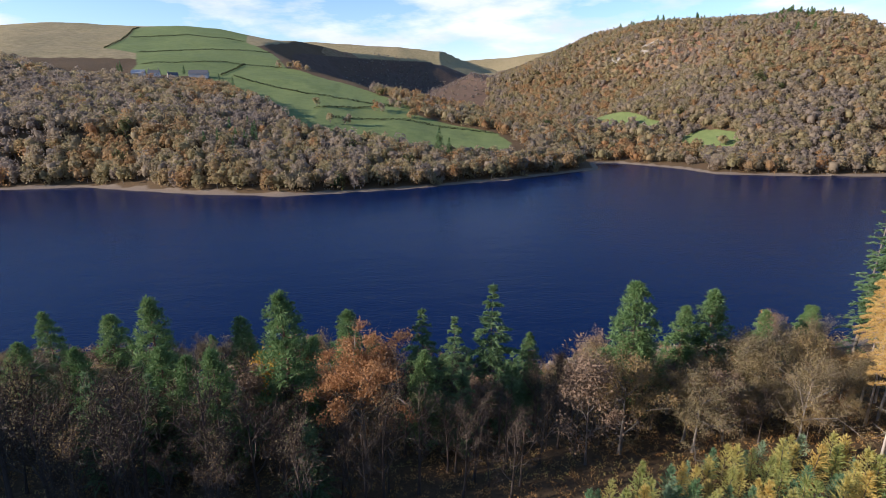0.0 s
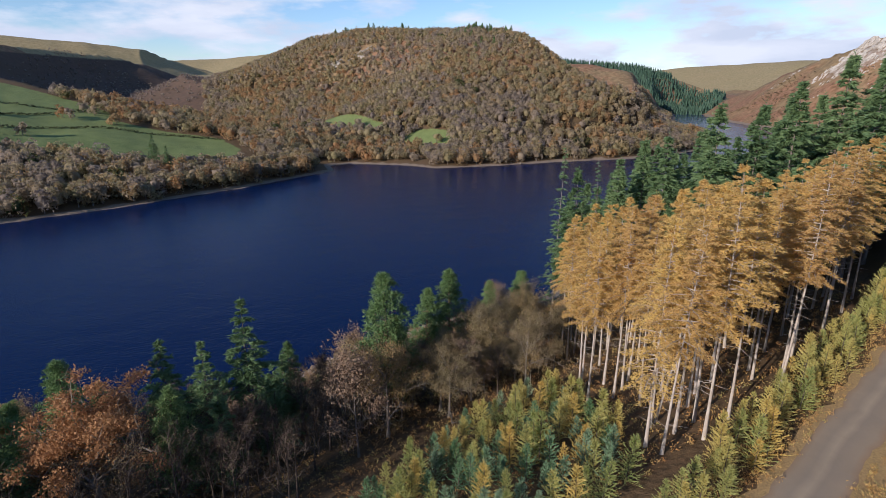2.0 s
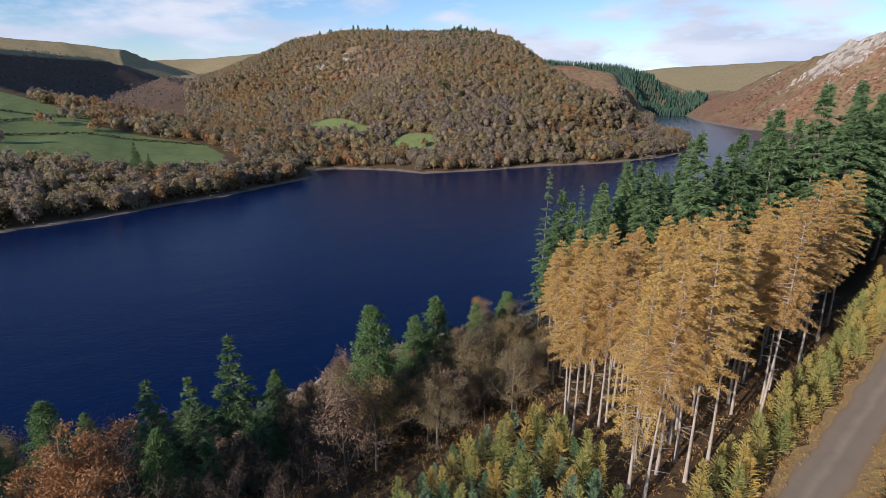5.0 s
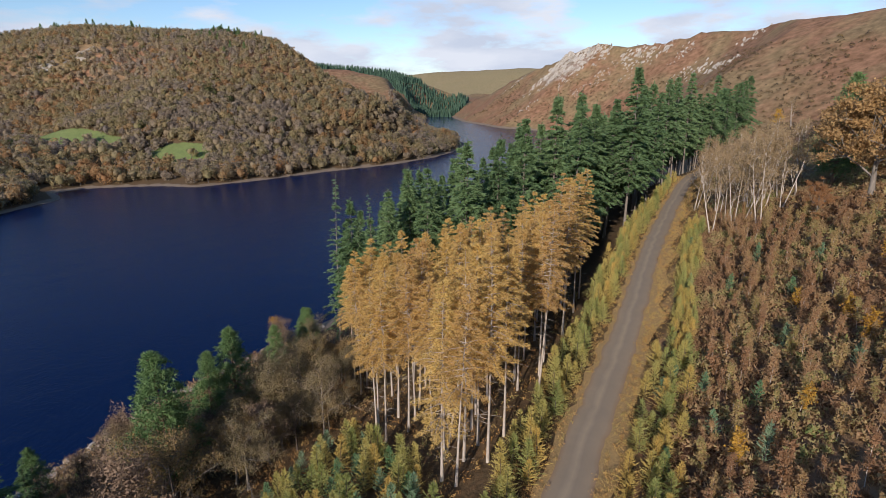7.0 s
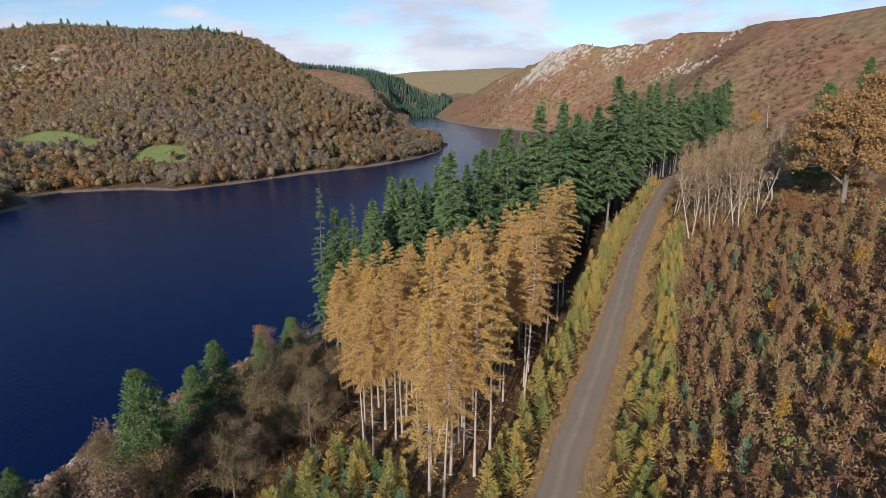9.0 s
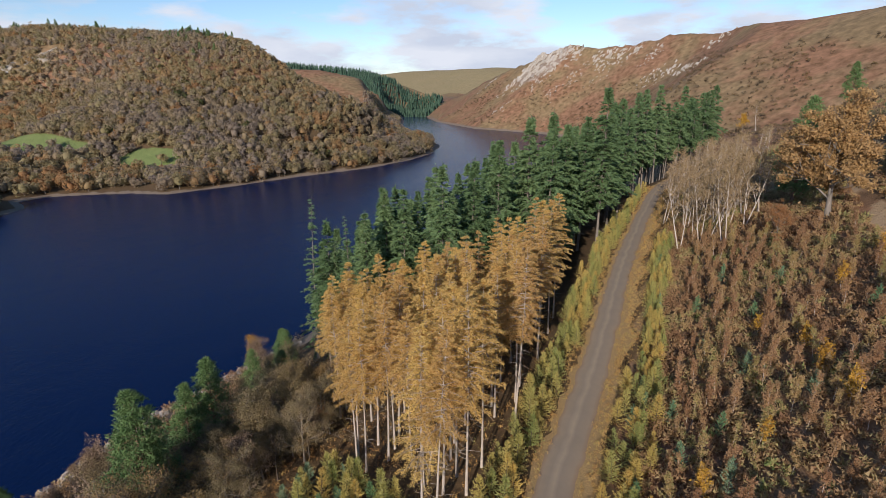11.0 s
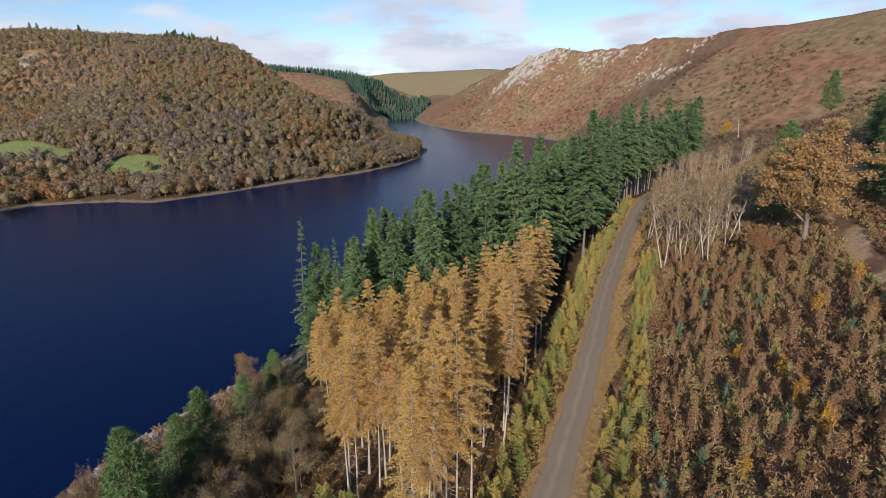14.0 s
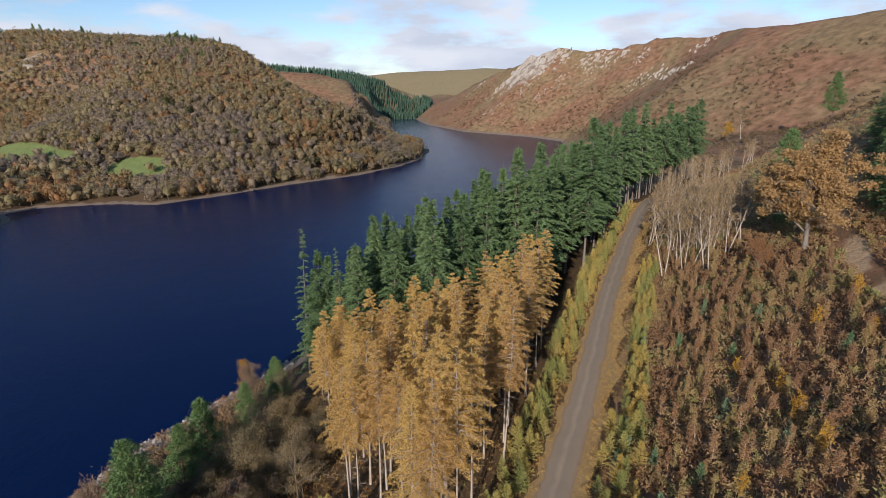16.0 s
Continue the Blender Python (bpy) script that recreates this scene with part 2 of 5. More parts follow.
GULLY = polar([(51, 680, 3), (49, 760, 6), (46, 880, 12), (43, 1000, 22)])
NEAR_SHORE = [(-900, 60), (-500, 90), (-300, 92), (-110, 104), (-20, 102), (10, 102), (28, 108), (46, 114), (90, 117), (150, 127), (250, 150), (400, 190), (600, 240),
              (720, 275), (790, 312), (835, 385), (872, 537), (1000, 712), (1150, 850), (1270, 968)]
FAR_SHORE = [(-900, 330), (-500, 318), (-276, 326), (-228, 334), (-190, 322), (-145, 309), (-93, 301), (-29, 319), (44, 353), (117, 398), (122, 428),
             (140, 430), (165, 410), (178, 398), (191, 372), (244, 362), (300, 358), (372, 344), (440, 350), (491, 364), (560, 398), (592, 420), (588, 440),
             (640, 500), (760, 610), (880, 720), (985, 800), (1090, 890), (1225, 985)]
ROAD = [(-500, -120, 24), (-300, -65, 26), (-100, -17, 29), (0, 7.5, 30), (45, 17.0, 31.4), (63, 20.5, 32.3), (85, 25, 33.7), (108, 30.2, 34.8), (145, 36.8, 36.3),
        (180, 42.3, 37.6), (198, 43.8, 38.3), (220, 41.5, 39.2), (255, 34, 40.5), (330, 22, 44), (420, 20, 47), (600, 62, 50), (790, 180, 46), (880, 330, 38), (925, 500, 30), (1060, 690, 24), (1200, 820, 20), (1400, 980, 20)]
GLEN = [(120, 640, 10), (40, 740, 14), (-40, 850, 20), (-90, 980, 28), (-80, 1150, 40), (0, 1350, 55), (80, 1500, 75), (180, 1800, 100)]
RIDGES = [
    # wooded hill above the far shore
    (polar([(10.8, 1100, 96), (13, 1050, 122), (16.3, 985, 140), (20, 930, 147), (26, 850, 139), (29, 810, 136), (31, 785, 136), (33.5, 762, 130), (35.2, 745, 123), (36.4, 732, 115), (37.6, 720, 103), (39, 712, 89), (40, 705, 76), (41.3, 700, 62), (42.8, 697, 51), (45.3, 692, 40),
            (48.2, 688, 26), (49.9, 685, 10)]), 0.46, 25),
    # farm hill and its spur
    (polar([(-70, 1200, 125), (-45, 1250, 144), (-33, 1300, 177), (-24, 1300, 180), (-17, 1250, 156), (-13, 1190, 122), (-8, 1020, 78), (-3, 830, 50), (2, 700, 34)]), 0.192, 60),
    # moors behind
    (polar([(-22, 1950, 195), (-15, 1850, 198), (-4.8, 1800, 179), (-0.8, 1800, 166), (1.4, 1820, 150), (2.7, 1850, 128), (6.5, 1950, 60)]), 0.42, 60),
    # steep east side of the moor, turned from the low sun
    (polar([(-14.7, 1230, 140), (-10.4, 1330, 136), (-5.9, 1450, 138), (-2.5, 1540, 135), (0.4, 1610, 120), (3.8, 1700, 94), (6.2, 1760, 62)]), 0.58, 15),
    (polar([(-6, 2800, 150), (2.7, 2700, 178), (5, 2700, 187), (8, 2700, 198), (11.4, 2600, 208), (20, 2600, 198), (28, 2500, 150)]), 0.3, 80),
    # plantation ridge and the bracken spur before it
    (polar([(30, 1800, 150), (38.1, 1760, 138), (42.8, 1720, 126), (45.6, 1710, 118), (48.4, 1700, 96), (51.2, 1680, 60), (54.1, 1650, 40), (56, 1650, 20)]), 0.4, 60),
    (polar([(36, 1320, 118), (39, 1300, 113), (42.2, 1290, 110), (44.4, 1270, 100), (45.5, 1250, 86), (47.7, 1220, 60), (50.6, 1180, 34), (52, 1150, 12)]), 0.45, 40),
    (polar([(42, 3000, 120), (49, 3000, 146), (51.5, 3000, 162), (55, 3000, 168), (60, 2900, 178), (66, 2900, 170)]), 0.2, 90),
    # crag hill on the near side
    (polar([(53.5, 1500, 42), (55.3, 1420, 78), (57, 1360, 96), (59.3, 1260, 127), (61, 1225, 133), (62.4, 1180, 137), (63.9, 1150, 153), (65, 1130, 162), (66.5, 1110, 164), (68.3, 1080, 158), (71.5, 1030, 160), (73.5, 1010, 163),
            (75.3, 990, 166), (78.5, 930, 162), (83.1, 880, 157), (87.4, 830, 155), (91, 790, 155), (93.7, 770, 157), (110, 700, 172), (140, 600, 180), (180, 480, 165), (-150, 420, 145)]), 0.6, 50),
    # unseen shoulder added to the south-west to keep the low sun off the near slope
    ([(-120, -330, 160), (-165, -170, 133), (-168, -80, 106), (-167, -34, 97), (-167, 8, 95), (-167, 20, 90), (-168, 36, 68), (-172, 60, 36), (-176, 85, 16)], 0.78, 18),
]


def near_line(x, y, nodes):
    """Distance to a polyline, which side of it (positive: left of its course), and its values there."""
    best = np.full(x.shape, 1e9)
    side = np.zeros(x.shape)
    value = np.zeros(x.shape)
    for a, b in zip(nodes[:-1], nodes[1:]):
        dx, dy = b[0] - a[0], b[1] - a[1]
        s = np.clip(((x - a[0]) * dx + (y - a[1]) * dy) / (dx * dx + dy * dy), 0, 1)
        ex, ey = x - a[0] - s * dx, y - a[1] - s * dy
        d = np.hypot(ex, ey)
        hit = d < best
        best = np.where(hit, d, best)
        side = np.where(hit, np.sign(dx * ey - dy * ex), side)
        if len(a) > 2:
            value = np.where(hit, a[2] + s * (b[2] - a[2]), value)
    return best, side, value


def inside(x, y, ring):
    """Which points lie inside a closed ring."""
    res = np.zeros(x.shape, bool)
    for (ax, ay), (bx, by) in zip(ring, ring[1:] + ring[:1]):
        if ay != by:
            res ^= ((ay > y) != (by > y)) & (x < (bx - ax) * (y - ay) / (by - ay) + ax)
    return res


def wavy(x, y, size, seed):
    """Smooth value noise, about -1 to 1."""
    table = np.random.RandomState(seed).rand(64, 64) * 2 - 1
    u, v = x / size, y / size
    i, j = np.floor(u).astype(int), np.floor(v).astype(int)
    fu, fv = u - i, v - j
    fu, fv = fu * fu * (3 - 2 * fu), fv * fv * (3 - 2 * fv)
    g = lambda a, b: table[a % 64, b % 64]
    return (g(i, j) * (1 - fu) + g(i + 1, j) * fu) * (1 - fv) + (g(i, j + 1) * (1 - fu) + g(i + 1, j + 1) * fu) * fv


LAKE = [tuple(p) for p in NEAR_SHORE] + [tuple(p) for p in reversed(FAR_SHORE)]


def land(x, y):
    """Height of the ground."""
    x, y = np.asarray(x, float), np.asarray(y, float)
    dn, _, _ = near_line(x, y, NEAR_SHORE)
    df, _, _ = near_line(x, y, FAR_SHORE)
    df = df + 1.5 * wavy(x, y, 14, 5)
    wet = inside(x, y, LAKE)
    dr, side, rz = near_line(x, y, ROAD)
    s = -dr * side
    up = np.maximum(s - 5.0, 0)
    bank = 0.6 - 0.38 * np.clip((x - 330) / 150, 0, 1)
    south = rz + bank * np.minimum(up, 42) + 0.22 * np.clip(up - 42, 0, 110)
    low = np.maximum(-s - 4.6, 0)
    slope = rz * np.clip(dn / (dn + low + 1e-6), 0, 1) ** 1.15
    south = np.where(s >= -4.6, south, slope)
    f = np.clip((x - 430) / 220, 0, 1)
    south = south * (1 - f) + np.minimum(0.14 * dn, 40) * f
    beach = np.minimum(df, 14) * 0.16
    north = beach + 0.10 * np.clip(df - 14, 0, 250)
    z = np.where(dn < df, np.minimum(south, 3 + dn * 2), north)
    rough = 3.0 * wavy(x, y, 120, 1) + 1.2 * wavy(x, y, 37, 2) + 0.35 * wavy(x, y, 11, 3)
    top = np.full(x.shape, -1e3)
    for nodes, k, w in RIDGES:
        crest = np.full(x.shape, -1e3)
        for pair_of in zip(nodes[:-1], nodes[1:]):
            d, _, zr = near_line(x, y, pair_of)
            rise = zr - k * (np.sqrt(d * d + w * w) - w)
            crest = np.maximum(crest, rise)
        gap = np.abs(top - crest)
        top = np.maximum(top, crest) + 7 * np.exp(-gap / 10)
    shore = np.minimum(dn, df)
    e = np.clip((shore - 8) / 60, 0, 1)
    top = np.minimum(top, beach + np.maximum(shore - 6, 0) * np.where(dn < df, 0.62, 0.42) + np.where(dn < df, 0.1, 1.0) * np.maximum(shore - 45, 0))
    soft = 4.0
    z = np.maximum(z, top) + soft * np.log1p(np.exp(-np.abs(z - top) / soft)) * e
    # steep side valley behind the pastures
    dg, _, floor_z = near_line(x, y, GLEN)
    z = np.minimum(z, floor_z + 0.45 * np.clip(dg - 40, 0, 90) + 0.75 * np.maximum(dg - 130, 0))
    # gully behind the shoulder of the round hill
    dg, _, floor_z = near_line(x, y, GULLY)
    z = np.where(dg < 230, np.minimum(z, floor_z + 0.6 * dg + 0.25 * np.maximum(dg - 110, 0)), z)
    calm = np.clip((np.abs(s) - 3) / 25, 0, 1)
    z = z + rough * e * calm
    crag = np.clip((x - 850) / 100, 0, 1) * np.clip((z - 60) / 40, 0, 1) * np.clip((800 - y) / 100, 0, 1)
    z = z + crag * (5 * np.abs(wavy(x + y, y - x, 26, 7)) + 3 * np.abs(wavy(x, y, 9, 8)))
    return np.where(wet, -0.06 * shore - 0.15, z)


# ---- mesh helpers ----
class Shape:
    """Collects points and faces, with a material slot and a tint for each face."""

    def __init__(self):
        self.v, self.f, self.m, self.t, self.count = [], [], [], [], 0

    def add(self, verts, faces, slot=0, tint=0.5):
        verts = np.asarray(verts, float).reshape(-1, 3)
        faces = np.asarray(faces, int)
        self.v.append(verts)
        self.f.append(faces + self.count)
        self.m.append(np.full(len(faces), slot))
        self.t.append(np.broadcast_to(np.asarray(tint, float), (len(faces),)))
        self.count += len(verts)

    def mesh(self, name, mats, smooth=False):
        me = bpy.data.meshes.new(name)
        sizes = np.concatenate([np.full(len(f), f.shape[1]) for f in self.f])
        corners = np.concatenate([f.ravel() for f in self.f])
        co = np.concatenate(self.v)
        me.vertices.add(len(co))
        me.vertices.foreach_set("co", co.ravel())
        me.loops.add(len(corners))
        me.loops.foreach_set("vertex_index", corners)
        me.polygons.add(len(sizes))
        me.polygons.foreach_set("loop_start", np.concatenate([[0], np.cumsum(sizes)[:-1]]))
        me.polygons.foreach_set("material_index", np.concatenate(self.m))
        me.polygons.foreach_set("use_smooth", np.full(len(sizes), smooth))
        at = me.attributes.new("tint", "FLOAT", "FACE")
        at.data.foreach_set("value", np.concatenate(self.t))
        for m in mats if isinstance(mats, (list, tuple)) else [mats]:
            me.materials.append(m)
        me.update(calc_edges=True)
        return me


def spots(ring, gap, seed, keep=1.0):
    """Uneven points inside a ring, about gap apart."""
    r = np.random.RandomState(seed)
    p = np.array(ring, float)
    gx, gy = np.meshgrid(np.arange(p[:, 0].min(), p[:, 0].max(), gap), np.arange(p[:, 1].min(), p[:, 1].max(), gap))
    gx = gx.ravel() + r.uniform(-0.45, 0.45, gx.size) * gap
    gy = gy.ravel() + r.uniform(-0.45, 0.45, gy.size) * gap
    ok = inside(gx, gy, [tuple(q) for q in ring]) & (r.rand(gx.size) < keep)
    return np.stack([gx[ok], gy[ok]], 1)


# ---- ground ----
FIELDS = [
    [(-461, 771), (-490, 880), (-572, 1077), (-560, 1150), (-400, 1170), (-335, 970), (-262, 868), (-210, 753), (-98, 669), (-36, 592), (-30, 545), (49, 500), (60, 462), (46, 420), (-10, 410),
     (-73, 434), (-108, 432), (-125, 464), (-165, 520), (-245, 608), (-270, 640), (-300, 622), (-345, 617), (-365, 670), (-407, 750)],
    [(200, 450), (212, 418), (234, 420), (242, 448), (224, 470), (206, 468)],
    [(146, 566), (172, 520), (192, 494), (206, 502), (188, 556), (164, 592)],
]
FAR_WOOD = [(-560, 325), (-500, 323), (-276, 331), (-228, 338), (-145, 314), (-93, 306), (-29, 324), (44, 358), (108, 401), (96, 428), (56, 408), (-10, 398), (-73, 422), (-110, 420), (-130, 455), (-170, 510),
            (-240, 578), (-268, 590), (-300, 582), (-345, 572), (-383, 560), (-425, 585), (-520, 630), (-560, 640)]
HILL_WOOD = [(196, 377), (244, 366), (300, 362), (372, 348), (440, 354), (491, 368), (560, 406), (582, 428), (646, 514), (700, 580), (640, 600), (560, 600), (500, 620), (490, 690), (470, 770),
             (380, 830), (280, 930), (230, 1040), (150, 1110), (105, 1060), (75, 930), (62, 800), (72, 700), (98, 650), (150, 610), (186, 556), (218, 500), (250, 460), (238, 432), (205, 440)]
VALLEY_WOOD = [(-90, 640), (-24, 548), (30, 514), (54, 502), (66, 462), (62, 436), (100, 436), (130, 436), (168, 418), (198, 410), (200, 440), (150, 535), (120, 606), (150, 640), (172, 700), (120, 690), (40, 660), (-30, 690), (-80, 690)]
SPUR_WOOD = [(648, 518), (770, 628), (890, 738), (1000, 822), (1030, 868), (985, 880), (900, 830), (800, 760), (700, 690), (640, 620), (690, 585)]
TRACK = [(84, -16, 0), (92, -12, 0), (103, -10, 0), (116, -8, 0), (124, -7.5, 0), (145, -6, 0), (171, -5, 0), (230, -4, 0), (299, -4, 0)]


def stops_between(parts):
    return np.concatenate([np.arange(a, b, s) for a, b, s in parts] + [[parts[-1][1]]])


gx = stops_between([(-6000, -1600, 400), (-1600, -700, 40), (-700, -130, 8), (-130, 300, 3.4), (300, 760, 9), (760, 1100, 7), (1100, 1800, 18), (1800, 3000, 90), (3000, 6000, 500)])
gy = stops_between([(-6000, -1200, 600), (-1200, -160, 40), (-160, 130, 3.2), (130, 290, 9), (290, 620, 7), (620, 1300, 9), (1300, 2000, 22), (2000, 3400, 90), (3400, 6000, 500)])
X, Y = np.meshgrid(gx, gy)
Z = land(X, Y)
edge = np.hypot(X, Y)
Z = np.where(edge > 3600, np.minimum(Z, 40), Z)
ny, nx = X.shape
idx = np.arange(nx * ny).reshape(ny, nx)
quads = np.stack([idx[:-1, :-1], idx[:-1, 1:], idx[1:, 1:], idx[1:, :-1]], -1).reshape(-1, 4)
s = Shape()
s.add(np.stack([X, Y, Z], -1), quads)
ground_mesh = s.mesh("ground", M["ground"], True)
dn, _, _ = near_line(X, Y, NEAR_SHORE)
df, _, _ = near_line(X, Y, FAR_SHORE)
dr, rside, _ = near_line(X, Y, ROAD)
dt, _, _ = near_line(X, Y, TRACK)
north = df < dn
field = np.zeros(X.shape)
for ring in FIELDS:
    rim = near_line(X, Y, ring + ring[:1])[0]
    field = np.maximum(field, np.clip(0.5 + np.where(inside(X, Y, ring), rim, -rim) / 14, 0, 1))
bearing = np.degrees(np.arctan2(X, Y))
uphill = -dr * rside
masks = {
    "grass": field,
    "moor": ((north & ((Z > 95) & (X < -300) | (edge > 1350) & (bearing < 35))) | (edge > 2200)) * 1.0,
    # heath omitted left of the round hill: darker litter paints the shade there
    "heath": ((~north & (uphill > 5)) | (north & (edge > 640) & (edge <= 2200) & ((bearing > 14) | (edge > 1080) & (bearing > -12))) | (~north & (X > 280))) * 1.0,
    # where the moor's shade over the side valley is painted as dark heather
    "shaded_heather": np.clip((bearing + 17) / 4, 0, 1) * np.clip((9 - bearing) / 3, 0, 1) * np.clip((edge - 760) / 80, 0, 1) * np.clip((1680 - edge) / 60, 0, 1) * np.clip((132 - Z) / 14, 0, 1) * (field < 0.3) * north,
    "beach": np.where(north, np.clip(1.5 - df / 5, 0, 1), np.clip(1.4 - dn / 7, 0, 1) * np.where(X > 500, 0.75, 1)),
    "path": np.clip(1.15 - dt / 1.9, 0, 1),
    "rock": np.clip(1.3 - np.hypot((X - 1039) / 60, (Y - 485) / 60), 0, 0.5) * (Z > 70),
}
for key, values in masks.items():
    ground_mesh.attributes.new(key, "FLOAT", "POINT").data.foreach_set("value", np.asarray(values, float).ravel())
ground = tagged(new("ground", ground_mesh), "autumn valley sides with bracken, pasture and pale shore", "ground", kind="structure")

s = Shape()
ring = np.array([(-1200, -100), (1500, -100), (1500, 1200), (-1200, 1200)], float)
s.add(np.concatenate([ring, np.zeros((4, 1))], 1), [[0, 1, 2, 3]])
water = tagged(new("water", s.mesh("water", M["water"])), "dark blue rippled reservoir water between wooded shores", "water", kind="structure")


# ---- far woods ----
def crown_cards(p, radius, height, count, r, size, flat=0.75):
    """Loose triangles over the domes of many round crowns. p: feet of the trees (n, 3)."""
    k = len(p)
    u = r.uniform(-0.25, 1, (k, count))
    a = r.uniform(0, 2 * math.pi, (k, count))
    ring_r = np.sqrt(np.clip(1 - u * u, 0, 1))
    bump = 1 + 0.28 * np.sin(3 * a + r.uniform(0, 6, (k, 1))) * np.sin(4 * u + r.uniform(0, 6, (k, 1))) + r.uniform(-0.16, 0.1, (k, count))
    nrm = np.stack([ring_r * np.cos(a), ring_r * np.sin(a), u], -1)
    centre = p[:, None, :] + np.stack([0 * u, 0 * u, np.broadcast_to((height - radius * flat)[:, None], u.shape)], -1)
    mid = centre + nrm * bump[..., None] * (radius[:, None, None] * np.array([1, 1, flat]))
    nrm = nrm + r.normal(0, 0.55, nrm.shape)
    nrm /= np.linalg.norm(nrm, axis=-1, keepdims=True)
    side = np.cross(nrm, r.normal(0, 1, nrm.shape))
    side /= np.linalg.norm(side, axis=-1, keepdims=True) + 1e-9
    other = np.cross(nrm, side)
    sz = (size * r.uniform(0.6, 1.4, (k, count)) * (radius[:, None] / 5))[..., None]
    tri = np.stack([mid + side * sz, mid - side * sz * 0.6 + other * sz * 0.9, mid - side * sz * 0.5 - other * sz * 0.9], 2)
    return tri.reshape(-1, 3)


def cores(p, radius, height, r, flat):
    """The dense inside of each crown: an uneven lump a little smaller than its outline."""
    k, ring_n, rows = len(p), 6, 3
    lat = np.radians([-35, 5, 42])
    a = np.arange(ring_n) * 2 * math.pi / ring_n
    bump = 1 + r.uniform(-0.25, 0.22, (k, rows, ring_n))
    x = np.cos(lat)[None, :, None] * np.cos(a)[None, None] * bump
    y = np.cos(lat)[None, :, None] * np.sin(a)[None, None] * bump
    z = np.sin(lat)[None, :, None] * bump * flat
    v = np.stack([x, y, z], -1).reshape(k, -1, 3)
    tip = r.normal(0, 0.15, (k, 1, 3))
    tip[:, 0, 2] = r.uniform(0.8, 1.05, k) * flat
    mid = p + np.column_stack([np.zeros((k, 2)), height - radius * flat * 0.95])
    v = np.concatenate([v, tip], 1) * (radius * 0.5)[:, None, None] + mid[:, None]
    i = np.arange(ring_n)
    j = (i + 1) % ring_n
    f = [np.stack([q * ring_n + i, q * ring_n + j, (q + 1) * ring_n + j, (q + 1) * ring_n + i], 1) for q in range(rows - 1)]
    top = np.stack([(rows - 1) * ring_n + i, (rows - 1) * ring_n + j, np.full(ring_n, rows * ring_n)], 1)
    base = (np.arange(k) * (rows * ring_n + 1))[:, None, None]
    return v.reshape(-1, 3), (base + np.concatenate(f)[None]).reshape(-1, 4), (base + top[None]).reshape(-1, 3)


def clumps_of(p, radius, height, count, r, size, flat, lobes=7):
    """Leaf and twig clumps: small tilted triangles over the lobes of many crowns, swept up and outwards."""
    k = len(p)
    a = r.uniform(0, 6.28, (k, lobes))
    u = r.uniform(-0.75, 0.95, (k, lobes))
    off = np.stack([np.sqrt(1 - u * u) * np.cos(a), np.sqrt(1 - u * u) * np.sin(a), u * flat], -1) * r.uniform(0.42, 0.68, (k, lobes, 1))
    big = r.uniform(0.36, 0.56, (k, lobes))
    who = r.randint(0, lobes, (k, count))
    row = np.arange(k)[:, None]
    way = r.normal(0, 1, (k, count, 3)) + off[row, who] * 1.3 + [0, 0, 0.35]
    way /= np.linalg.norm(way, axis=-1, keepdims=True)
    mid = off[row, who] + way * big[row, who][..., None] * r.uniform(0.8, 1.08, (k, count, 1)) * [1, 1, flat]
    mid = mid * radius[:, None, None] + (p + np.column_stack([np.zeros((k, 2)), height - radius * flat * 1.05]))[:, None]
    face = way + r.normal(0, 0.6, way.shape)
    side = np.cross(face, r.normal(0, 1, face.shape))
    side /= np.linalg.norm(side, axis=-1, keepdims=True) + 1e-9
    out = np.cross(side, face)
    out /= np.linalg.norm(out, axis=-1, keepdims=True) + 1e-9
    sz = size * r.uniform(0.55, 1.5, (k, count, 1))
    return np.stack([mid - side * sz * 0.5, mid + side * sz * 0.5, mid + out * sz * 1.15], 2).reshape(-1, 3)


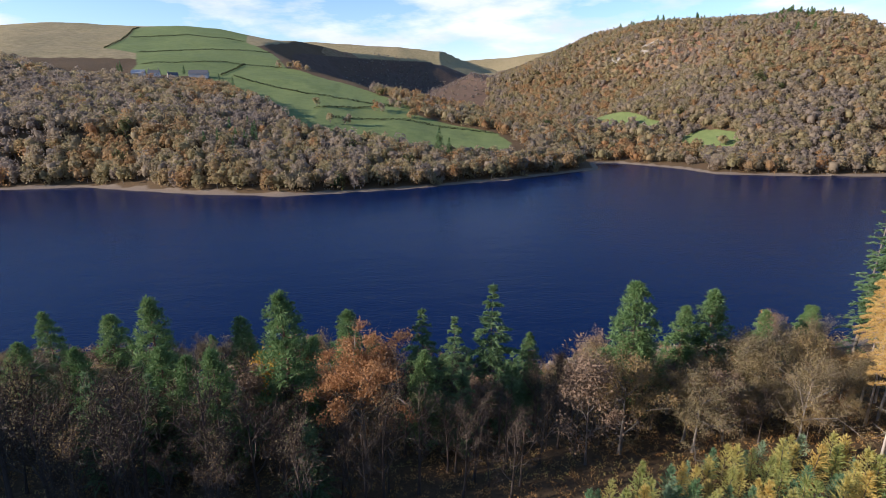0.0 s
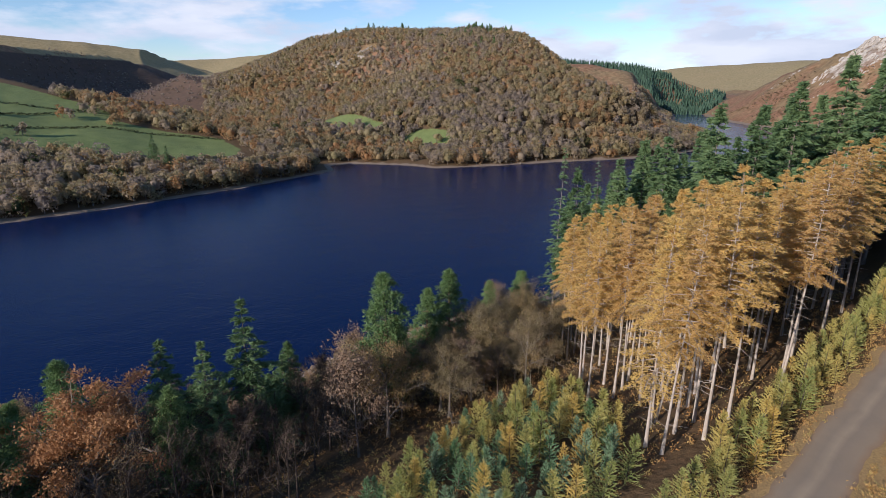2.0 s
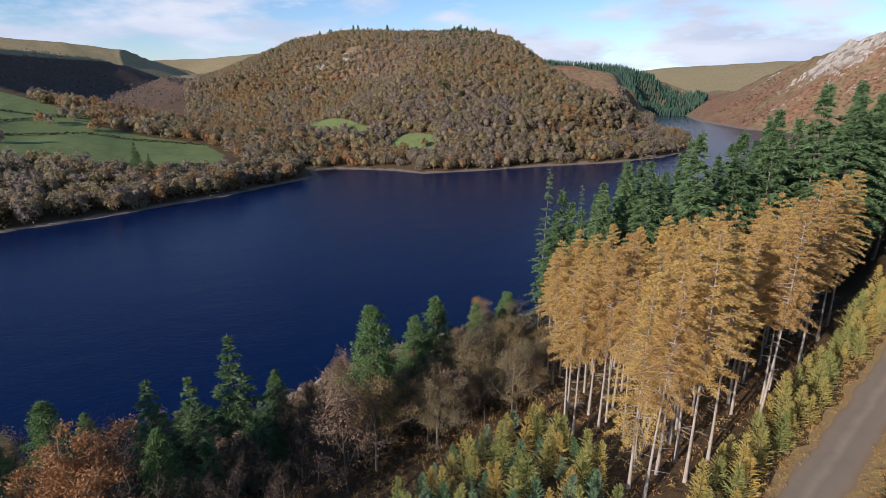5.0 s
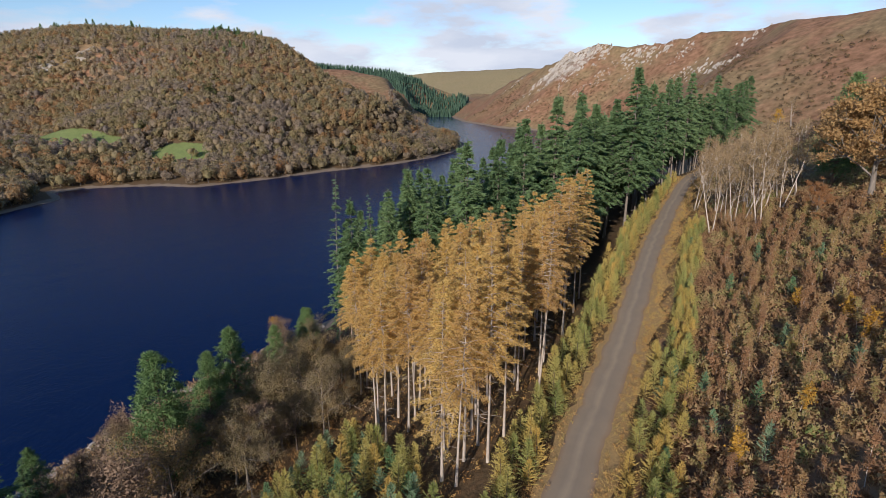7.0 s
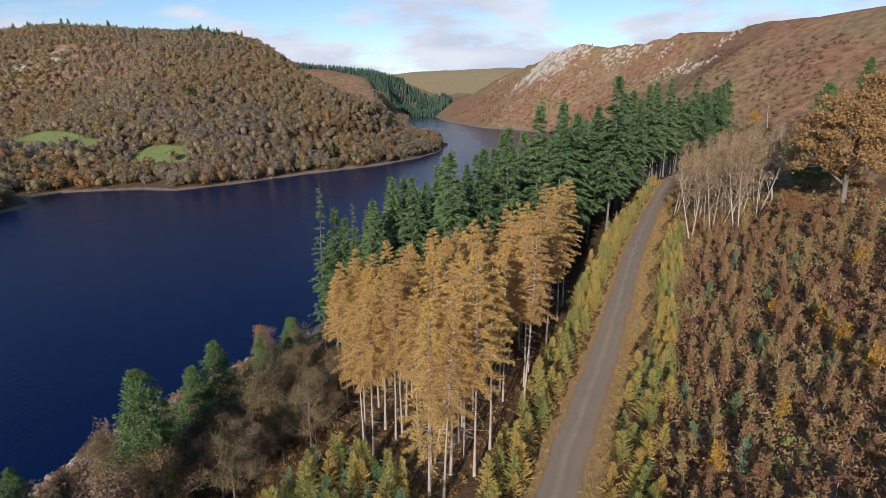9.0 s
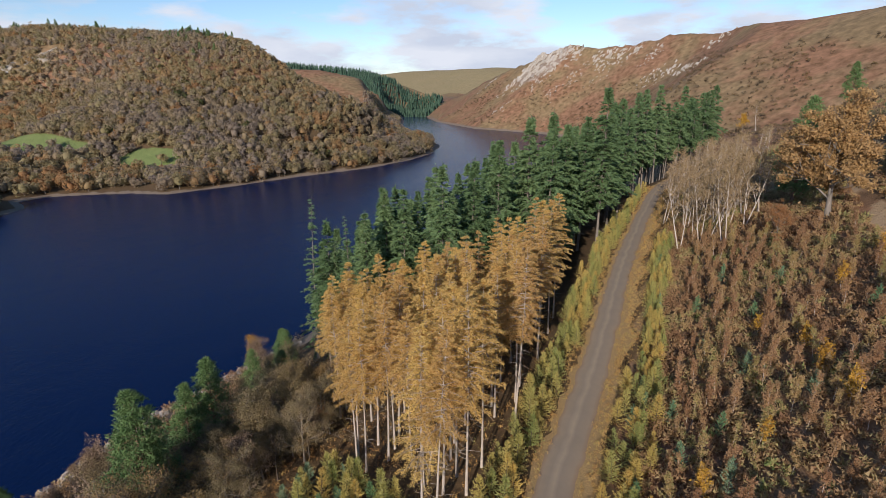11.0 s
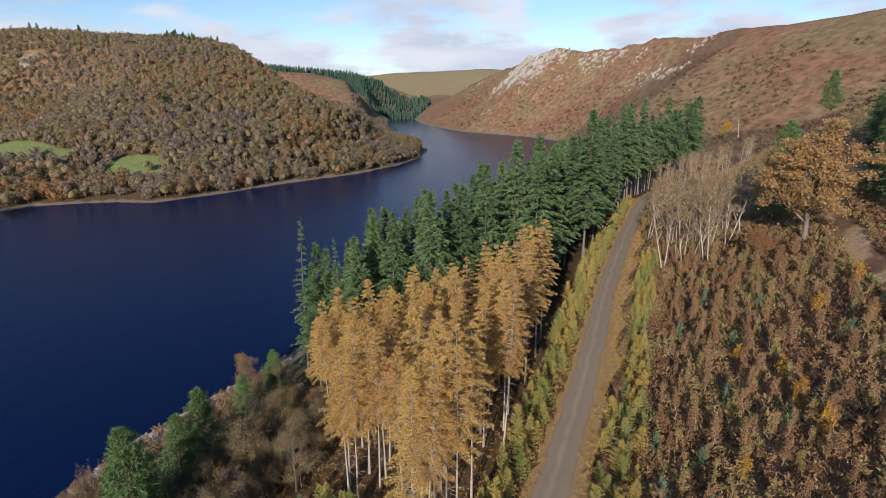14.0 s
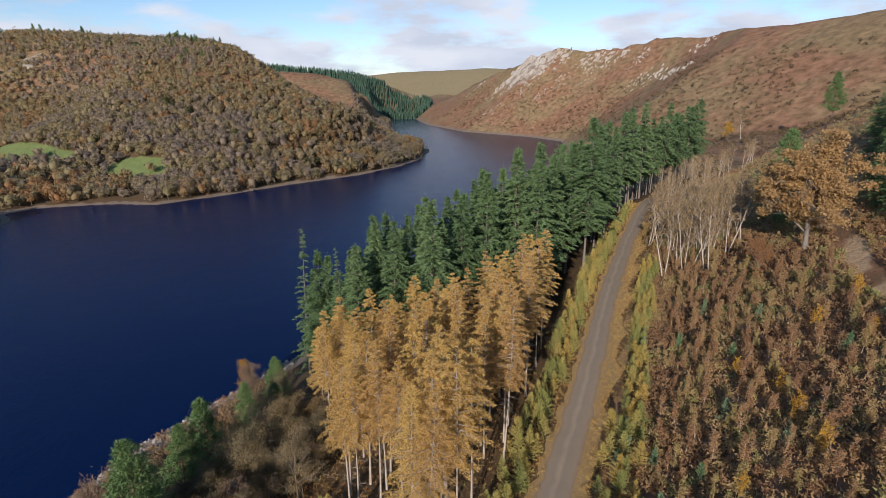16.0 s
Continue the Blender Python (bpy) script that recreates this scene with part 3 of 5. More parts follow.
def wood(name, pts, label, r, count=64, big=(3.6, 5.6), tall=(8, 12), tint=None, size=1.5, flat=1.1):
    z = land(pts[:, 0], pts[:, 1])
    ok = z > 0.8
    pts, z = pts[ok], z[ok]
    k = len(pts)
    grown = r.rand(k) ** 1.2
    radius, height = big[0] + (big[1] - big[0]) * grown, tall[0] + (tall[1] - tall[0]) * (0.7 * grown + 0.3 * r.rand(k))
    s = Shape()
    hue = np.clip(tint[ok] if tint is not None else r.rand(k), 0, 1)
    foot = np.column_stack([pts, z])
    v, quad, tri = cores(foot, radius, height, r, flat)
    first = s.count
    s.add(v, quad, 0, np.repeat(hue, len(quad) // k))
    s.v.append(np.zeros((0, 3)))
    s.f.append(tri + first)
    s.m.append(np.zeros(len(tri), int))
    s.t.append(np.repeat(hue, len(tri) // k))
    tri = clumps_of(foot, radius, height, count, r, size, flat)
    s.add(tri, np.arange(len(tri)).reshape(-1, 3), 0, np.clip(np.repeat(hue, count) + np.where(np.repeat(hue, count) > 0.93, 0, r.normal(0, 0.05, k * count)), 0, 1))
    # pale forked stems
    for fork in range(2):
        w = 0.26 - 0.1 * fork
        base = np.column_stack([pts, z - 0.3 + fork * height * 0.25])
        lean = r.normal(0, 0.6 + 1.6 * fork, (k, 2))
        tops = base + np.column_stack([lean, height * (0.85 - 0.25 * fork)])
        quad = np.stack([base + [w, 0, 0], base + [-w, w, 0], base + [-w, -w, 0], tops], 1).reshape(-1, 3)
        i = np.arange(k)[:, None] * 4
        s.add(quad, np.concatenate([i + [0, 1, 3], i + [1, 2, 3], i + [2, 0, 3]]), 1)
    return tagged(new(name, s.mesh(name, [M["wood_far"], M["bark_grey"]], True)), label, "woodland", kind="stuff")


M["bark_grey"] = grainy("bark_grey", (0.10, 0.085, 0.07), (0.28, 0.25, 0.21), 3, stretch=(3, 3, 0.6))


def hues(pts, r, low, high):
    """Slow drift of hue over a wood with single trees that stand out."""
    h = 0.5 + 0.4 * wavy(pts[:, 0], pts[:, 1], 75, 11) + 0.25 * wavy(pts[:, 0], pts[:, 1], 24, 12) + r.normal(0, 0.24, len(pts))
    h = low + (high - low) * np.clip(h, 0, 1)
    odd = r.rand(len(pts))
    return np.where(odd < 0.022, 0.84, np.where(odd < 0.034, 0.97, h))


def off_field(p):
    keep = np.ones(len(p), bool)
    for ring in FIELDS:
        keep &= ~inside(p[:, 0], p[:, 1], ring)
    return p[keep]


r = np.random.RandomState(21)
p = off_field(spots(FAR_WOOD, 7.0, 31, 0.97))
p = p[np.hypot((p[:, 0] + 300) / 52, (p[:, 1] - 592) / 32) > 1]
wood("far_woodland", p, "brown and grey autumn woodland above the far shore", r, 250, (3.8, 7.0), (9, 15.5), hues(p, r, 0.0, 0.78), 0.95, 1.2)
CREST = [6, 13, 20, 26, 31, 35.2, 40, 50], [1150, 1050, 930, 850, 785, 745, 705, 690]
p = off_field(spots(HILL_WOOD, 6.9, 32, 0.97))
p = p[(np.hypot(p[:, 0], p[:, 1]) < np.interp(np.degrees(np.arctan2(p[:, 0], p[:, 1])), *CREST) + 45) & (np.hypot(p[:, 0] - 284, p[:, 1] - 778) > 9)]
upper = land(p[:, 0], p[:, 1]) + 14 * r.rand(len(p)) > 72
wood("hill_woodland", p[~upper], "russet oak woodland on the foot of a steep round hill", r, 200, (3.8, 6.6), (7.5, 12.5), hues(p[~upper], r, 0.08, 0.8), 1.0)
wood("hill_woodland", p[upper], "grey-brown thinning woodland on the crown of a steep round hill", r, 95, (3.3, 5.2), (5.5, 9.0), hues(p[upper], r, 0.1, 0.7), 1.15)
p = off_field(spots(VALLEY_WOOD, 7.0, 33, 0.93))
wood("valley_woodland", p, "mixed autumn trees along a stream valley", r, 210, (3.6, 6.4), (7, 13), hues(p, r, 0.05, 0.86), 0.95, 1.2)
p = off_field(spots([(170, 418), (192, 402), (250, 384), (275, 420), (262, 470), (230, 520), (220, 600), (150, 660), (128, 620), (140, 560), (180, 470)], 7.2, 38, 0.95))
wood("valley_woodland", p, "grey-green bushy trees round small meadows by the cove", r, 190, (3.2, 5.4), (6, 10), np.clip(r.normal(0.35, 0.22, len(p)), 0, 0.9), 1.1)
def fringe(line, gap, wide, seed):
    """Uneven points just behind a shore line."""
    rr = np.random.RandomState(seed)
    line = np.array(line, float)
    run = np.concatenate([[0], np.cumsum(np.hypot(*np.diff(line, axis=0).T))])
    d = np.arange(0, run[-1], gap) + rr.uniform(-0.4, 0.4, len(np.arange(0, run[-1], gap))) * gap
    return np.stack([np.interp(d, run, line[:, 0]), np.interp(d, run, line[:, 1]) + rr.uniform(0, wide, len(d))], 1)


for line, k in ((FAR_WOOD[:9], 61), (HILL_WOOD[:9], 62)):
    p = fringe(line, 8.5, 9, k)
    p = p[r.rand(len(p)) < 0.8]
    wood("shore_woodland", p, "large olive and russet oaks lining the far lake edge", r, 330, (4.8, 7.4), (9.5, 14.5), np.clip(r.normal(0.52, 0.2, len(p)), 0, 0.88), 0.95, 1.15)
p = spots(SPUR_WOOD, 7.5, 35, 0.9)
wood("shore_woodland", p, "brown trees on a low spur by the narrowing lake", r, 50, (3.6, 5.2), (5, 9), hues(p, r, 0.05, 0.6), 1.6)

# far conifer plantation on its ridge
PLANTATION = polar([(33, 1800, 0), (38, 1765, 0), (43, 1730, 0), (46, 1715, 0), (49, 1705, 0), (52, 1680, 0), (55, 1660, 0), (54.6, 1540, 0), (53, 1460, 0), (50, 1460, 0), (48, 1520, 0), (45.5, 1600, 0), (44.4, 1670, 0), (40, 1700, 0), (33, 1750, 0)])
p = spots([q[:2] for q in PLANTATION], 6.5, 34, 0.95)
z = land(p[:, 0], p[:, 1])
k = len(p)
s = Shape()
tall = r.uniform(13, 21, k)
for level in range(3):
    a = r.uniform(0, 6.28, (k, 1)) + np.arange(5) * 2 * math.pi / 5
    rad = (3.1 - 0.8 * level) * r.uniform(0.8, 1.2, (k, 5))
    foot = np.stack([p[:, :1] + rad * np.cos(a), p[:, 1:] + rad * np.sin(a), np.broadcast_to((z + tall * (-0.02 + 0.3 * level))[:, None], a.shape)], -1)
    tip = np.column_stack([p, z + tall * (0.52 + 0.24 * level)])[:, None, :]
    v = np.concatenate([foot, tip], 1).reshape(-1, 3)
    i = np.arange(k)[:, None] * 6
    s.add(v, np.concatenate([i + [q, (q + 1) % 5, 5] for q in range(5)]), 0, np.tile(r.rand(k), 5))
tagged(new("conifer_plantation", s.mesh("conifer_plantation", M["plantation"])), "dark green conifer plantation on a distant ridge", "plantation", kind="stuff")

# ---- trees ----
def unit(v):
    return v / (np.linalg.norm(v, axis=-1, keepdims=True) + 1e-9)


def tube(s, pts, radii, sides=6, slot=0):
    """A tapered limb along a line of points."""
    pts, k = np.asarray(pts, float), len(pts)
    way = unit(np.gradient(pts, axis=0))
    ref = np.array([0.31, 0.95, 0.05]) if abs(way[0, 2]) > 0.6 else np.array([0.05, 0.03, 1.0])
    u = unit(np.cross(way, ref))
    w = np.cross(way, u)
    a = np.arange(sides) * 2 * math.pi / sides
    ring = pts[:, None] + np.asarray(radii)[:, None, None] * (np.cos(a)[None, :, None] * u[:, None] + np.sin(a)[None, :, None] * w[:, None])
    i = np.arange(sides)
    f = [np.stack([q * sides + i, q * sides + (i + 1) % sides, (q + 1) * sides + (i + 1) % sides, (q + 1) * sides + i], 1) for q in range(k - 1)]
    s.add(ring.reshape(-1, 3), np.concatenate(f), slot)


def sprays(s, base, way, length, width, r, tint=0.5, slot=0):
    """Slender leaves or needle tufts: one kite each, pointing along way."""
    way = unit(way)
    side = unit(np.cross(way, r.normal(0, 1, way.shape)))
    length, width = np.reshape(length, (-1, 1)), np.reshape(width, (-1, 1))
    mid = base + way * length * 0.45
    tri = np.stack([base, mid + side * width * 0.5, base + way * length, mid - side * width * 0.5], 1)
    s.add(tri.reshape(-1, 3), np.arange(len(base) * 4).reshape(-1, 4), slot, tint)


def slivers(s, base, way, length, width, r, tint=0.5, slot=0):
    """As sprays, but a plain thin triangle each."""
    way = unit(way)
    side = unit(np.cross(way, r.normal(0, 1, way.shape)))
    length, width = np.reshape(length, (-1, 1)), np.reshape(width, (-1, 1))
    tri = np.stack([base - side * width * 0.5, base + side * width * 0.5, base + way * length], 1)
    s.add(tri.reshape(-1, 3), np.arange(len(base) * 3).reshape(-1, 3), slot, tint)


def part(name, s, mats, parent, label="", smooth=False, kind=""):
    ob = new(name, s.mesh(name, mats, smooth))
    ob.parent = parent
    return tagged(ob, label, kind=kind)


def thing(name, label, category, group=""):
    ob = new(name)
    ob.empty_display_size = 0.5
    return tagged(ob, label, category, group)


def trunk_line(h, r, lean=0.01, bow=0.012, n=7):
    t = np.linspace(0, 1, n)
    a = r.uniform(0, 6.28)
    off = (lean * t + bow * np.sin(t * 3 + r.uniform(0, 3)) * t) * h
    return np.stack([off * math.cos(a), off * math.sin(a), t * h], 1)


def along(line, z):
    """Points of a trunk at heights z."""
    return np.stack([np.interp(z, line[:, 2], line[:, 0]), np.interp(z, line[:, 2], line[:, 1]), z], -1)


def conifer(ob, r, h, low, reach, count, rise, droop, tufts, tuft, bark, leaf, girth, fork=0.9, dead=0, bend=1.0, sides=7, shape_power=0.75, tiers=0.22, wild=0.0):
    """A conifer with whorled limbs: trunk, branches and needle crown as parts."""
    line = trunk_line(h, r)
    s = Shape()
    t = np.linspace(0, 1, 7)
    tube(s, line - [0, 0, 0.4], girth * (1 - 0.93 * t ** 0.9) + girth * 0.35 * np.exp(-t * 30), sides)
    part("trunk", s, bark, ob, smooth=True)
    f = np.sort(r.rand(count)) ** 1.0
    z = h * (low + (0.985 - low) * f)
    a = np.arange(count) * 2.4 + r.uniform(-0.5, 0.5, count)
    prof = np.clip((1 - f) ** shape_power, 0, 1) * np.clip(0.5 + f * 3.2, 0, 1)
    tier = 1 + tiers * np.sin(f * count / 6.0 * 2.1)
    length = np.maximum(reach * prof * tier * r.uniform(0.65, 1.12, count), 0.25 * r.uniform(0.8, 1.3, count))
    out = np.stack([np.cos(a), np.sin(a), 0 * a], 1)
    root = along(line, z)
    lift = rise * (0.4 + 1.2 * f) + r.normal(0, 0.08, count)
    limb = lambda q: root + out * (length * q)[:, None] + np.stack([0 * a, 0 * a, length * (lift * q - droop * q * q)], 1)
    b = Shape()
    for i in range(count):
        if length[i] > 0.8:
            q = np.array([0, 0.55, 1.0])
            pts = np.stack([root[i] + out[i] * length[i] * w + [0, 0, length[i] * (lift[i] * w - droop * w * w)] for w in q])
            tube(b, pts, np.array([0.05, 0.028, 0.008]) * (0.5 + length[i] / 4), 3)
    for i in range(dead):
        zz = h * r.uniform(0.12, low)
        ang, ln = r.uniform(0, 6.28), r.uniform(0.6, 1.9)
        p0 = along(line, np.array([zz]))[0]
        tube(b, np.stack([p0, p0 + [math.cos(ang) * ln, math.sin(ang) * ln, r.uniform(-0.5, 0.3)]]), [0.03, 0.006], 3)
    part("branchwork", b, bark, ob, kind="stuff")
    c = Shape()
    per = np.maximum((tufts * (0.35 + length / reach)).astype(int), 3)
    who = np.repeat(np.arange(count), per)
    q = r.uniform(0.12, 1.0, len(who)) ** 0.8
    base = root[who] + out[who] * (length[who] * q)[:, None]
    base[:, 2] += length[who] * (lift[who] * q - droop * q * q)
    sideways = np.cross(out[who], [0, 0, 1.0]) * (r.choice([-1, 1], len(who)) * r.uniform(0.3, fork, len(who)) * 1.2)[:, None]
    base += sideways * (length[who] * 0.12 * (1.15 - q))[:, None] + r.normal(0, 0.06, base.shape)
    way = out[who] * 0.8 + sideways + np.stack([0 * q, 0 * q, r.normal(0.1, 0.25, len(q)) - droop * q * bend], 1)
    way = way + r.normal(0, wild, way.shape)
    slivers(c, base, way, tuft[0] * r.uniform(0.6, 1.35, len(q)), tuft[1] * r.uniform(0.7, 1.3, len(q)), r)
    tip = along(line, np.linspace(h * 0.93, h, 8))
    slivers(c, tip, np.stack([r.normal(0, 0.5, 8), r.normal(0, 0.5, 8), np.full(8, 0.9)], 1), tuft[0], tuft[1] * 0.5, r)
    part("crown", c, leaf, ob)
    return ob


def branching(ob, r, h, spread, bark, leaf, twig, leaves, girth=0.3, first=0.25, arms=6, up=0.55, leaf_size=0.3, twigs=9, stems=1, levels=3, clump=0.9, label="", hubs=0, whole=False):
    """A broadleaved tree: trunk, forking limbs, fine twigs and what leaves remain."""
    trunk, ends, joined = Shape(), [], Shape()

    def limb(into, p, d, ln, rad, level):
        n = 4 if level == 0 else 3
        pts, way = [p], d
        for _ in range(n - 1):
            way = unit(way + r.normal(0, 0.22, 3) + np.array([0, 0, 0.07]))
            pts.append(pts[-1] + way * ln / (n - 1))
        pts = np.array(pts)
        if level == levels - 1:
            side = unit(np.cross(pts[-1] - pts[0], r.normal(0, 1, 3))) * rad
            into.add(np.stack([pts[0] - side, pts[0] + side, pts[1] + side * 0.6, pts[-1], pts[1] - side * 0.6]), [[0, 1, 2, 3, 4]])
            ends.extend(pts[1:])
            return
        tube(into, pts, rad * np.array([1, 0.82, 0.62, 0.4])[:n], 5 if level == 0 else 3)
        for i in range(arms - 1 if level == 0 else 4):
            q = r.uniform(0.3, 1.0) if i else 1.0
            at = pts[min(int(q * (n - 1)), n - 1)]
            nd = unit(way + r.normal(0, 0.62, 3) + np.array([0, 0, up * 0.3]))
            limb(into, at, nd, ln * r.uniform(0.5, 0.75), rad * 0.45, level + 1)

    for k in range(stems):
        a = r.uniform(0, 6.28)
        line = trunk_line(h * 0.75 * r.uniform(0.85, 1.1), r, 0.05 + 0.13 * (stems > 1), 0.03)
        if stems > 1:
            line[:, :2] += np.array([math.cos(a), math.sin(a)]) * 0.35
        t = np.linspace(0, 1, 7)
        g = girth * r.uniform(0.8, 1.1)
        tube(trunk, line - [0, 0, 0.4], g * (1 - 0.8 * t) + g * 0.5 * np.exp(-t * 22), 7)
        for i in range(arms + 2):
            z = line[-1, 2] * (first + (1 - first) * (i / (arms + 1)) ** 0.8)
            b = a + i * 2.4 + r.uniform(-0.4, 0.4)
            f = i / (arms + 1)
            d = unit(np.array([math.cos(b), math.sin(b), up + 0.9 * f]))
            bough = joined if whole else Shape()
            limb(bough, along(line, np.array([z]))[0], d, spread * r.uniform(0.75, 1.1) * (1 - 0.35 * f) / (1.7 if stems > 1 else 1.25), g * 0.42 * (1 - 0.5 * f), 0)
            if not whole:
                part("limb", bough, bark, ob)
    if whole:
        part("branchwork", joined, bark, ob, kind="stuff")
    part("trunk", trunk, bark, ob, smooth=True)
    ends = np.array(ends)
    fine = Shape()
    who = r.randint(0, len(ends), len(ends) * twigs // 11)
    base = ends[who]
    slivers(fine, base, unit(base - np.array([0, 0, h * 0.35])) * 0.6 + r.normal(0, 0.6, base.shape), r.uniform(0.6, 1.5, len(who)) * spread / 5.0, r.uniform(0.035, 0.075, len(who)), r)
    part("twig_mass", fine, twig, ob, kind="stuff")
    if leaves:
        c = Shape()
        hub = ends
        if hubs:
            # leaves gathered in clumps, mostly on the outside of the crown
            out = np.linalg.norm((ends - [0, 0, h * 0.45]) / [spread, spread, h * 0.55], axis=1) + r.uniform(0, 0.5, len(ends))
            hub = ends[np.argsort(-out)[:hubs * 3]][::3]
        who = r.randint(0, len(hub), leaves)
        base = hub[who] + r.normal(0, clump * 0.5, (leaves, 3)) * [1, 1, 0.65]
        slivers(c, base, r.normal(0, 1, base.shape), leaf_size * r.uniform(0.7, 1.5, leaves), leaf_size * 0.95 * r.uniform(0.6, 1.3, leaves), r)
        part("crown", c, leaf, ob, label)
    return ob


def pine(ob, r, h, spread, low=0.35, clumps=64):
    """A Scots pine: bare lower trunk and clumped needles on crooked limbs."""
    line = trunk_line(h, r, 0.03, 0.02)
    s = Shape()
    t = np.linspace(0, 1, 7)
    tube(s, line - [0, 0, 0.4], 0.32 * (1 - 0.9 * t) + 0.1 * np.exp(-t * 25), 7)
    part("trunk", s, M["bark_pine"], ob, smooth=True)
    b, c = Shape(), Shape()
    for i in range(clumps):
        f = i / (clumps - 1)
        z = h * (low + (1 - low) * f)
        reach = spread * (1 - f) ** 0.7 * min(1, 0.55 + f * 2.5) * r.uniform(0.35, 1.1) + 0.15
        a = i * 2.4 + r.uniform(-0.6, 0.6)
        p0 = along(line, np.array([min(z * 0.97, h)]))[0]
        p1 = p0 + np.array([math.cos(a) * reach, math.sin(a) * reach, reach * r.uniform(0.0, 0.5)])
        tube(b, np.stack([p0, (p0 + p1) / 2 + r.normal(0, 0.15, 3), p1]), [0.06 * (1 - f) + 0.025, 0.035, 0.012], 3)
        k = int(62 + 66 * (1 - f))
        rad = 0.62 + 0.5 * (1 - f)
        way = unit(r.normal(0, 1, (k, 3)) + [0, 0, 0.45])
        base = p1 + way * (r.uniform(0.1, 1, (k, 1)) * rad * np.array([1.1, 1.1, 0.6]))
        slivers(c, base, way + r.normal(0, 0.4, way.shape), r.uniform(0.25, 0.5, k), r.uniform(0.1, 0.2, k), r)
    for i in range(7):
        z, a, ln = h * r.uniform(0.2, low + 0.1), r.uniform(0, 6.28), r.uniform(0.8, 2.2)
        p0 = along(line, np.array([z]))[0]
        tube(b, np.stack([p0, p0 + [math.cos(a) * ln, math.sin(a) * ln, r.uniform(0, 0.9)]]), [0.05, 0.012], 3)
    part("branchwork", b, M["bark_pine"], ob, kind="stuff")
    part("crown", c, M["pine"], ob)
    return ob


def sapling(ob, r, h, spread, leaf, count=46, per=6, tuft=(0.3, 0.06), rise=0.35):
    """A young conifer: upswept feathery shoots from the ground."""
    s = Shape()
    tube(s, np.array([[0, 0, -0.2], [r.normal(0, 0.03), r.normal(0, 0.03), h * 0.6], [r.normal(0, 0.05), 0, h]]), [0.05, 0.03, 0.008], 4)
    part("stem", s, M["bark_dark"], ob)
    f = np.sort(r.uniform(0.02, 0.98, count))
    a = np.arange(count) * 2.4 + r.uniform(-0.5, 0.5, count)
    ln = spread * (1 - f) ** 0.85 * r.uniform(0.55, 1.2, count) + 0.1
    out = unit(np.stack([np.cos(a), np.sin(a), rise + 0.5 * f], 1))
    root = np.stack([0 * f, 0 * f, f * h * 0.95], 1)
    who = np.repeat(np.arange(count), per)
    q = r.uniform(0.1, 1, len(who))
    base = root[who] + out[who] * (ln[who] * q)[:, None]
    c = Shape()
    slivers(c, base, out[who] + r.normal(0, 0.38, base.shape) + [0, 0, 0.2], tuft[0] * r.uniform(0.6, 1.4, len(who)), tuft[1] * r.uniform(0.7, 1.3, len(who)), r)
    slivers(c, root, out, ln * 1.25, 0.05, r)
    k = 5
    slivers(c, np.tile([0, 0, h * 0.9], (k, 1)), np.stack([r.normal(0, 0.18, k), r.normal(0, 0.18, k), np.ones(k)], 1), h * 0.15, 0.05, r)
    part("crown", c, leaf, ob)
    return ob


def slip(ob, r, h, spread, leaf, leaves=130):
    """A thin young birch: one pale stem, upright twigs and small leaves."""
    s = Shape()
    line = trunk_line(h, r, 0.06, 0.04, 4)
    tube(s, line - [0, 0, 0.1], [0.034, 0.027, 0.017, 0.005], 4)
    part("stem", s, M["bark_birch"], ob)
    k = 34
    f = r.uniform(0.2, 0.97, k)
    a = r.uniform(0, 6.28, k)
    root = along(line, f * h)
    out = unit(np.stack([np.cos(a), np.sin(a), r.uniform(0.7, 1.9, k)], 1))
    ln = spread * (1.15 - f) ** 0.6 * r.uniform(0.6, 1.2, k)
    t = Shape()
    slivers(t, root, out, ln, 0.04, r)
    who = r.randint(0, k, 60)
    q = r.uniform(0.3, 1, 60)
    slivers(t, root[who] + out[who] * (ln[who] * q)[:, None], out[who] + r.normal(0, 0.5, (60, 3)), r.uniform(0.3, 0.7, 60), 0.025, r)
    part("twig_mass", t, M["purple"], ob, kind="stuff")
    c = Shape()
    who = r.randint(0, k, leaves)
    q = r.uniform(0.15, 1.05, leaves)
    base = root[who] + out[who] * (ln[who] * q)[:, None] + r.normal(0, 0.09, (leaves, 3))
    slivers(c, base, r.normal(0, 1, base.shape), r.uniform(0.14, 0.28, leaves), r.uniform(0.11, 0.2, leaves), r)
    part("crown", c, leaf, ob)
    return ob


def plant(kinds, places, r, size=(0.88, 1.12), tilt=1.5):
    """Sets out copies of the ready-made trees. places: x, y and, if known, the height of the top."""
    for i, p in enumerate(places):
        ob, tall, used = kinds[i % len(kinds)] if len(places) <= len(kinds) else kinds[r.randint(len(kinds))]
        x, y = float(p[0]), float(p[1])
        z = float(land(x, y))
        k = (p[2] - z) / tall if len(p) > 2 and p[2] else r.uniform(*size)
        m = Matrix.LocRotScale((x, y, z), Euler((radians(r.normal(0, tilt)), radians(r.normal(0, tilt)), r.uniform(0, 6.28))), (k, k, k))
        if not used:
            ob.matrix_basis = m
            for q in range(len(kinds)):
                if kinds[q][0] is ob:
                    kinds[q] = (ob, tall, True)
        else:
            c = copy_thing(ob, Matrix.Identity(4))
            c.matrix_basis = m


def thin(pts, gap):
    """Drops points that stand closer than gap to an earlier one."""
    kept = []
    for p in pts:
        if all((p[0] - q[0]) ** 2 + (p[1] - q[1]) ** 2 > gap * gap for q in kept):
            kept.append(p)
    return kept


rt = np.random.RandomState(5)
